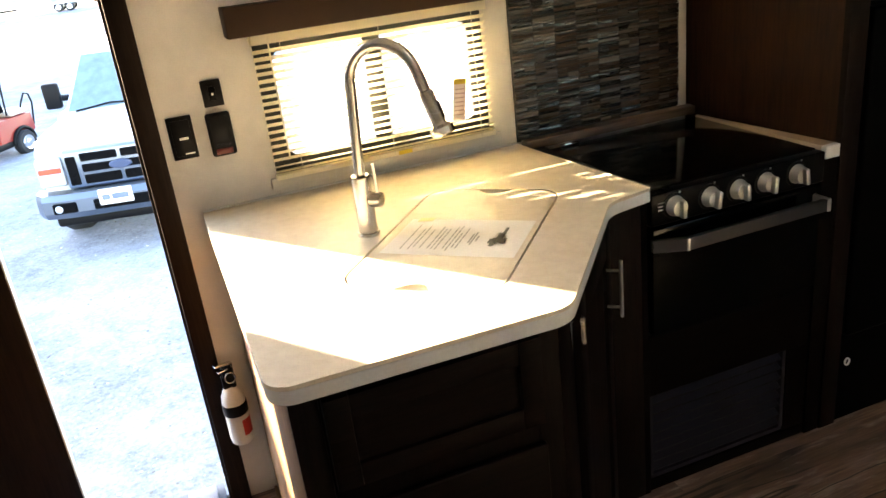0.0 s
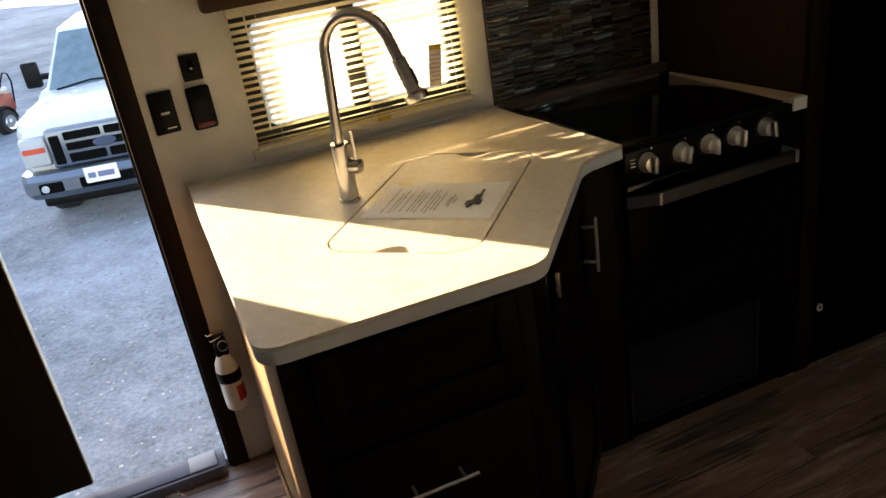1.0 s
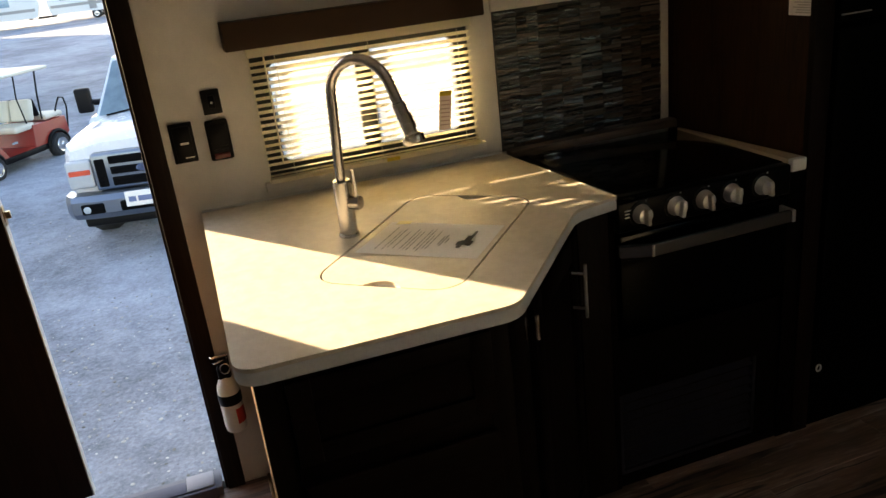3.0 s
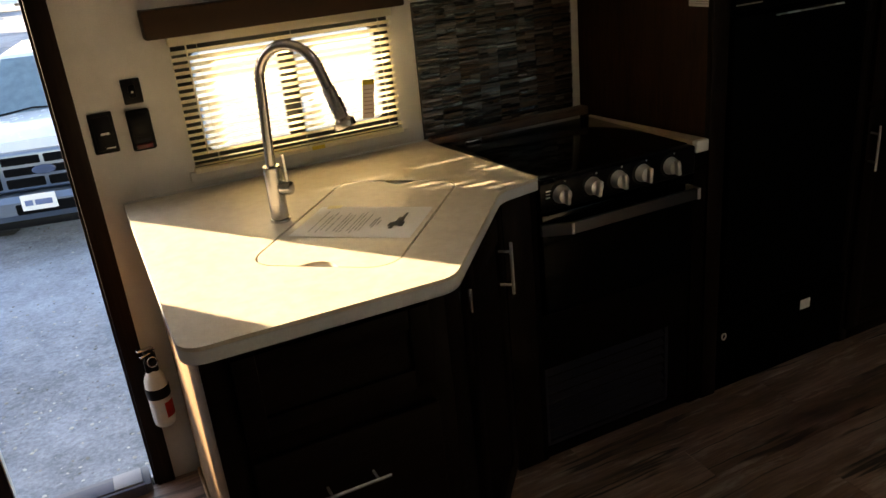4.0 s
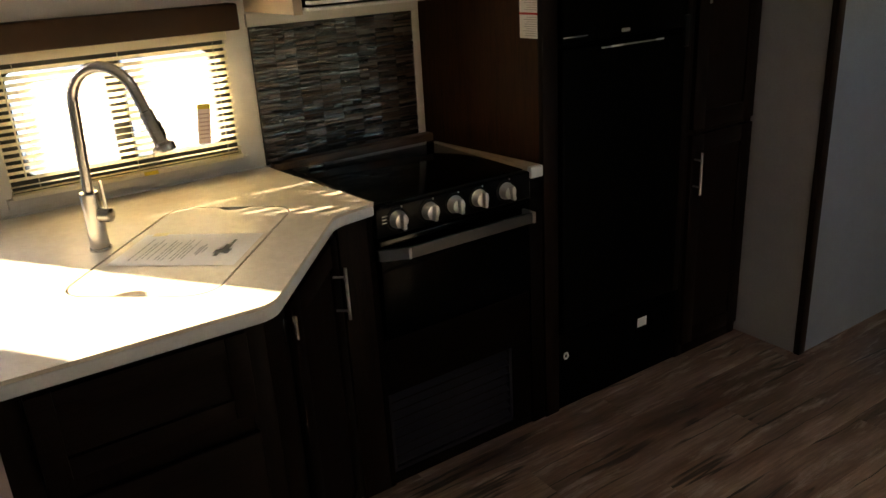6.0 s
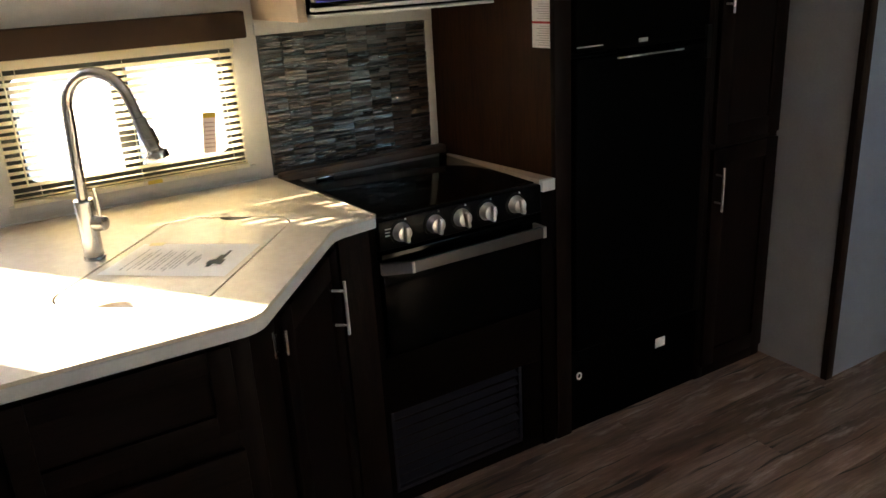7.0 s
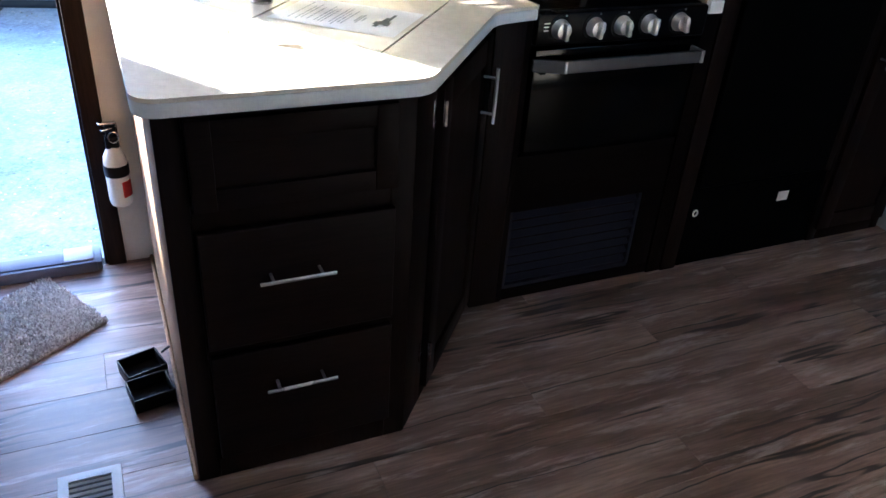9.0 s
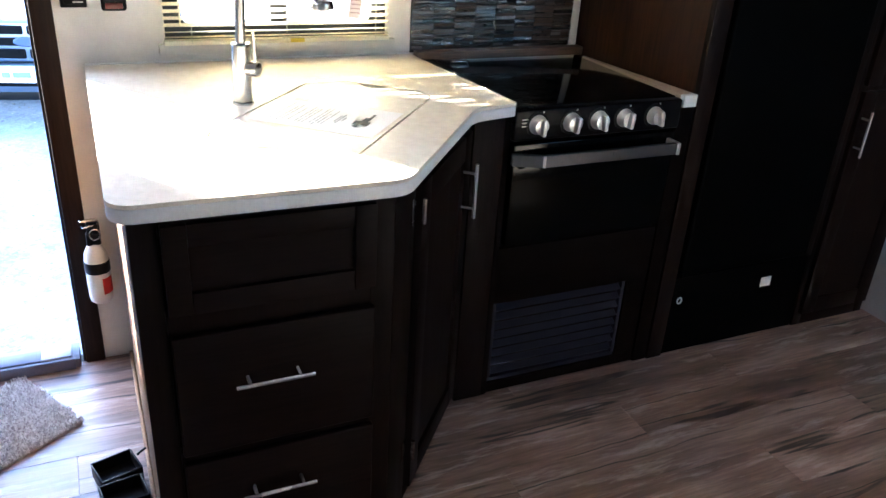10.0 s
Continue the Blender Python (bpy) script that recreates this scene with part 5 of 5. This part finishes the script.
tb(t, -0.26, 0.10, -0.262, -0.2355, 0.515, 0.675, 0.004, 1)
pl = part("number_plate", t, M_WHITE, bump_, "white plate with plain dark bars")
for x0, x1 in ((-0.22, -0.14), (-0.115, 0.06)):
    t = B()
    tb(t, x0, x1, -0.268, -0.2625, 0.565, 0.62)
    part("bar", t, worn("plate_ink", (0.12, 0.16, 0.3), 0.5, bmp=0), pl, smooth=False)
t = B()
tb(t, -0.86, 0.86, -0.02, 0.25, 0.27, 0.395, 0.04)
part("air_dam", t, M_BLKPL, trk, "black lower air dam")
for s in (-1, 1):
    t = B()
    c = T(s * 1.02, 1.45, 1.43)
    obox(t, Matrix.Translation(c), 0.18 * TS, 0.10, 0.29 * TS, 0.03, 3)
    mi_ = part("tow_mirror", t, M_BLKPL, trk, "large black towing mirror")
    part("mirror_arm", tube(B(), [T(s * 0.70, 1.62, 1.36), T(s * 1.0, 1.46, 1.40)], 0.036, 8), M_BLKPL, mi_)
    wheel(trk, *T(s * 0.87, 0.85, 0.40), 0.40 * TS, 0.27 * TS)
    wheel(trk, *T(s * 0.86, 4.9, 0.40), 0.40 * TS, 0.27 * TS)

trk.rotation_euler[2] = radians(-13)

# golf cart, side on
cart = thing("golf_cart", (-2.9, 12.0, GZ), "red golf cart with cream seats and white roof", "golf cart")
rear, front = Vector((-2.19, 12.68)), Vector((-3.0, 11.40))
fd = (front - rear).normalized()
sd_ = Vector((-fd.y, fd.x))
MC = Matrix(((fd.x, sd_.x, 0, rear.x), (fd.y, sd_.y, 0, rear.y), (0, 0, 1, GZ), (0, 0, 0, 1))) @ Matrix.Diagonal((0.83, 0.83, 0.78, 1))


def cpart(name, t_, mat_, label="", parent=cart, smooth=True):
    return part(name, join(B(), t_, MC), mat_, parent, label, smooth)


OFFS[cart] = Vector((-2.9, 12.0, GZ))
W0, W1 = -1.05, 0.10
for x in (0.0, 1.86):
    for y in (W0 + 0.02, W1 - 0.02):
        c = MC @ Vector((x, y, 0.23))
        wheel(cart, c.x, c.y, c.z, 0.207, 0.16, (sd_.x, sd_.y, 0))
t = B()
prof_ = [(-0.45, 0.42), (-0.42, 0.78), (0.55, 0.80), (0.62, 0.36), (1.35, 0.34), (1.62, 0.78), (2.05, 0.80), (2.30, 0.62), (2.32, 0.34), (2.1, 0.30), (1.62, 0.30), (1.5, 0.26), (0.35, 0.26), (0.25, 0.30), (-0.25, 0.32)]
prism(t, prof_, W0 + 0.03, W1 - 0.03, 0.03)
bmesh.ops.transform(t, matrix=Matrix(((1, 0, 0, 0), (0, 0, 1, 0), (0, 1, 0, 0), (0, 0, 0, 1))), verts=t.verts)
bmesh.ops.recalc_face_normals(t, faces=t.faces)
cpart("body", t, M_CARTRED, "red moulded body")
cpart("rocker_panel", bx(B(), 0.3, 1.55, W0, W1, 0.22, 0.34, 0.02), M_BLKPL, "black rocker panel")
for x in (0.0, 1.86):
    for y in (W0 - 0.01, W1 + 0.01):
        tt = tube(B(), [(x + 0.30 * math.cos(a), y, 0.25 + 0.30 * math.sin(a)) for a in [math.pi * k / 12 for k in range(13)]], 0.035, 8)
        cpart("wheel_arch", tt, M_BLKPL)
cpart("seat", bx(B(), 0.45, 1.0, W0 + 0.06, W1 - 0.06, 0.72, 0.86, 0.05, 3), M_CREAM, "cream vinyl seat")
for y0, y1 in ((W0 + 0.06, -0.485), (-0.465, W1 - 0.06)):
    tt = obox(B(), pose(0.42, (y0 + y1) / 2, 1.10, 0, -12, 0), 0.12, y1 - y0, 0.46, 0.055, 3)
    cpart("backrest", tt, M_CREAM, "cream vinyl backrest")
cpart("rear_seat", bx(B(), -0.42, 0.12, W0 + 0.06, W1 - 0.06, 0.80, 0.92, 0.05, 3), M_CREAM, "cream vinyl rear seat")
cpart("rear_backrest", obox(B(), pose(0.26, -0.475, 1.12, 0, 12, 0), 0.10, 0.95, 0.40, 0.05, 3), M_BLKPL)
for y in (W0 + 0.1, W1 - 0.1):
    cpart("grab_rail", tube(B(), [(-0.5, y, 0.5), (-0.62, y, 0.95), (-0.58, y, 1.15), (-0.45, y, 1.18), (-0.30, y, 1.0), (-0.25, y, 0.9)], 0.018, 8), M_BLKPL, "black grab rail")
    cpart("roof_post", tube(B(), [(0.18, y, 0.85), (0.12, y, 1.4), (0.02, y, 1.86)], 0.018, 8), M_BLKPL)
    cpart("roof_post", tube(B(), [(1.62, y, 0.78), (1.50, y, 1.3), (1.30, y, 1.86)], 0.018, 8), M_BLKPL)
    cpart("roof_post", tube(B(), [(0.62, y, 0.85), (0.7, y, 1.4), (0.62, y, 1.86)], 0.014, 8), M_BLKPL)
cpart("roof", bx(B(), -0.25, 1.75, W0 - 0.02, W1 + 0.02, 1.86, 1.93, 0.03, 3), M_CREAM, "pale moulded roof")
tt = tube(B(), [(1.36 - 0.06 * math.cos(a), -0.25 + 0.17 * math.sin(a), 1.03 + 0.17 * math.cos(a)) for a in [2 * math.pi * k / 24 for k in range(24)]], 0.014, 8, True)
cpart("steering_wheel", tt, M_BLKPL, "black steering wheel")
cpart("column", tube(B(), [(1.36, -0.25, 1.03), (1.6, -0.25, 0.7)], 0.02, 8), M_BLKPL)
cpart("windscreen", obox(B(), pose(1.5, -0.475, 1.36, 0, -14, 0), 0.012, 1.0, 0.95), M_CLEAR, "clear folding windscreen")
cpart("reflector", bx(B(), 1.1, 1.22, W1 - 0.034, W1 + 0.001, 0.56, 0.60), M_LAMP)

# parked trailers far off


def trailer(x, y, ln, h, ang, label):
    tr_ = thing("travel_trailer", (x, y, GZ), label, "trailer", "parked trailers")
    m = pose(x, y, GZ, 0, 0, ang)

    def q(name, t_, mat_, lab="", par=None):
        return part(name, join(B(), t_, m), mat_, par or tr_, lab)
    prof = rounded([(0, 0.55), (ln, 0.55), (ln + 0.35, 1.6), (ln - 0.1, h), (0.1, h), (-0.15, 1.5)], 0.18, 4)
    t_ = B()
    prism(t_, [(p.x, p.y) for p in prof], -1.2, 1.2)
    bmesh.ops.transform(t_, matrix=Matrix(((1, 0, 0, 0), (0, 0, 1, 0), (0, 1, 0, 0), (0, 0, 0, 1))), verts=t_.verts)
    bmesh.ops.recalc_face_normals(t_, faces=t_.faces)
    q("shell", t_, M_TRAIL, "white trailer shell")
    for x0, x1, z0, z1 in ((ln * 0.12, ln * 0.28, 1.5, 2.1), (ln * 0.62, ln * 0.8, 1.5, 2.1)):
        w_ = q("window", bx(B(), x0, x1, -1.215, -1.195, z0, z1, 0.01), M_CARGL)
    q("door", bx(B(), ln * 0.42, ln * 0.5, -1.215, -1.195, 0.7, 2.45, 0.01), M_SIDING)
    q("stripe", bx(B(), 0.05, ln - 0.05, -1.207, -1.19, 1.02, 1.22), M_SIDING, "grey body stripe")
    for k in (0.48, 0.6):
        for s in (-1, 1):
            c = m @ Vector((ln * k, s * 1.05, 0.34))
            wheel(tr_, c.x, c.y, c.z, 0.34, 0.2, (m @ Vector((0, 1, 0)) - m.translation).to_tuple())
    q("hitch", tube(B(), [(ln, -0.5, 0.5), (ln + 1.2, 0, 0.5), (ln, 0.5, 0.5)], 0.06, 8), M_BLKPL)
    return tr_


trailer(-16.5, 64, 8.0, 3.3, 4, "large white travel trailer parked across the yard")
trailer(-7.6, 66, 6.5, 2.4, -3, "low white trailer parked across the yard")
trailer(3.0, 68, 8.0, 3.2, 2, "white travel trailer parked in a row")

# leafless brush behind the trailers
def brush(x, y, h, seed):
    r_ = random.Random(seed)
    tr_ = thing("bare_tree", (x, y, GZ), "leafless brown tree behind the trailers", "tree", "bare trees")
    t_ = B()
    tube(t_, [(x, y, GZ), (x + 0.1, y, GZ + h * 0.4), (x + 0.2, y, GZ + h * 0.8)], [0.16, 0.11, 0.03], 7)
    part("trunk", t_, M_BARK, tr_)
    vs_, fs_ = [], []
    for k in range(60):
        z0 = GZ + h * (0.15 + 0.6 * r_.random())
        a = 6.28 * r_.random()
        ln_ = h * (0.15 + 0.25 * r_.random())
        p = Vector((x + 0.15, y, z0))
        d = Vector((math.cos(a), math.sin(a), 0.8 + 0.6 * r_.random())).normalized()
        for j in range(8):
            e = p + d * ln_ * j / 7 + Vector((r_.random() - .5, r_.random() - .5, r_.random() - .5)) * 0.5
            f = e + Vector((r_.random() - .5, r_.random() - .5, r_.random() * 0.8)) * 1.1
            w = Vector((0.03 + 0.05 * r_.random(), 0, 0.02))
            b_ = len(vs_)
            vs_ += [tuple(v_ - Vector((x, y, GZ))) for v_ in (e, e + w, f)]
            fs_.append((b_, b_ + 1, b_ + 2))
    me_ = bpy.data.meshes.new("crown")
    me_.from_pydata(vs_, [], fs_)
    me_.materials.append(M_LEAF)
    o_ = new("crown", me_)
    o_.parent = tr_


for k in range(22):
    brush(-30 + k * 2.8 + 0.8 * math.sin(k * 5), 80 + 5 * math.sin(k * 1.7), 6 + 2.5 * math.sin(k * 2.9) ** 2, k)


# loose stones on the gravel
ico = B()
bmesh.ops.create_icosphere(ico, subdivisions=1, radius=1.0)
iv = [v.co.copy() for v in ico.verts]
ico.verts.index_update()
fi = [tuple(v.index for v in f.verts) for f in ico.faces]
ico.free()
rs = random.Random(21)
vs_, fs_ = [], []
for k in range(2600):
    yy = 0.4 + 9.0 * rs.random() ** 1.6
    xx = -0.35 * (yy + 2.1) * (rs.random() * 1.3 - 0.25)
    r0 = 0.004 + 0.010 * rs.random() ** 3
    b0 = len(vs_)
    ca, sa = math.cos(k), math.sin(k)
    for v in iv:
        px, py, pz = v.x * r0 * 1.3, v.y * r0, v.z * r0 * 0.6
        vs_.append((xx + px * ca - py * sa, yy + px * sa + py * ca, GZ + 0.05 * noise.noise(Vector((xx * 0.35, yy * 0.35, 1))) + r0 * 0.3 + pz))
    fs_ += [tuple(b0 + i for i in f) for f in fi]
me_ = bpy.data.meshes.new("loose_stones")
me_.from_pydata(vs_, [], fs_)
m_, t_, p_, L_ = nt("stone_mix")
g_ = t_.nodes.new("ShaderNodeNewGeometry")
L_.new(ramp(t_, g_.outputs["Random Per Island"], [(0.0, (0.10, 0.10, 0.098)), (0.6, (0.32, 0.31, 0.30)), (1.0, (0.52, 0.51, 0.49))]), p_.inputs["Base Color"])
p_.inputs["Roughness"].default_value = 0.85
me_.materials.append(m_)
tagged(new("loose_stones", me_), "loose pale stones scattered on the gravel", "stones", kind="stuff")

# ---------- backsplash strips ----------
TW = 0.0712
HEIGHTS = (0.0045, 0.006, 0.008, 0.0105)
WIDTHS = (TW, TW * 0.5)
m_strip = mosaic("mosaic_strip", "object")
strip_mes = {}
for h in HEIGHTS:
    for w in WIDTHS:
        s = B()
        bx(s, -w / 2 + 0.0005, w / 2 - 0.0005, -0.005, 0.0, 0.0005, h - 0.0005, 0.001, 1)
        strip_mes[h, w] = mesh_of("strip", s, m_strip, False)
rng = random.Random(11)
rest = B()
count = 0
for c in range(8):
    z = 0.9275
    while True:
        h = rng.choice(HEIGHTS)
        if z + h > 1.3425:
            break
        for k in ((0,) if rng.random() < 0.72 else (-1, 1)):
            w = TW if k == 0 else TW * 0.5
            x = 0.9285 + TW * (c + 0.5) + k * TW * 0.25
            depth = rng.choice((0.0, 0.001, 0.002, 0.003))
            m = Matrix.Translation((x, -0.0075 - depth, z)) @ pose(0, 0, 0, rng.uniform(-11, 11), rng.uniform(-1.2, 1.2), rng.uniform(-4, 4))
            if count < 300:
                o = new("strip", strip_mes[h, w])
                o.parent = bs
                o.matrix_basis = Matrix.Translation((-1.23, 0, -0.92)) @ m
                count += 1
            else:
                s = B()
                bx(s, -w / 2 + 0.0005, w / 2 - 0.0005, -0.005, 0.0, 0.0005, h - 0.0005)
                join(rest, s, m)
        z += h
r_ob = part("strips", rest, mosaic("mosaic_strip_far", "island"), bs, smooth=False)
tagged(r_ob, kind="stuff")

# ---------- floor planks ----------
PW, PL = 0.152, 1.22
plank_mes = {}


def plank_mesh(length):
    key = round(length, 3)
    if key not in plank_mes:
        p = B()
        bx(p, -length / 2 + 0.0003, length / 2 - 0.0003, -PW / 2 + 0.0003, PW / 2 - 0.0003, -0.006, 0.0, 0.0006, 1)
        plank_mes[key] = mesh_of("plank", p, M_PLANK, False)
    return plank_mes[key]


row = 0
y = -PW / 2 - 0.001
while y - PW / 2 > -3.02:
    off = (row * 0.47) % PL
    x = -2.4 + PL / 2 - off
    while x - PL / 2 < 4.0:
        a, b = max(x - PL / 2, -2.4), min(x + PL / 2, 4.0)
        if b - a > 0.02:
            o = new("plank", plank_mesh(b - a))
            o.parent = floor
            o.location = ((a + b) / 2, y, 0.0)
        x += PL
    y -= PW
    row += 1
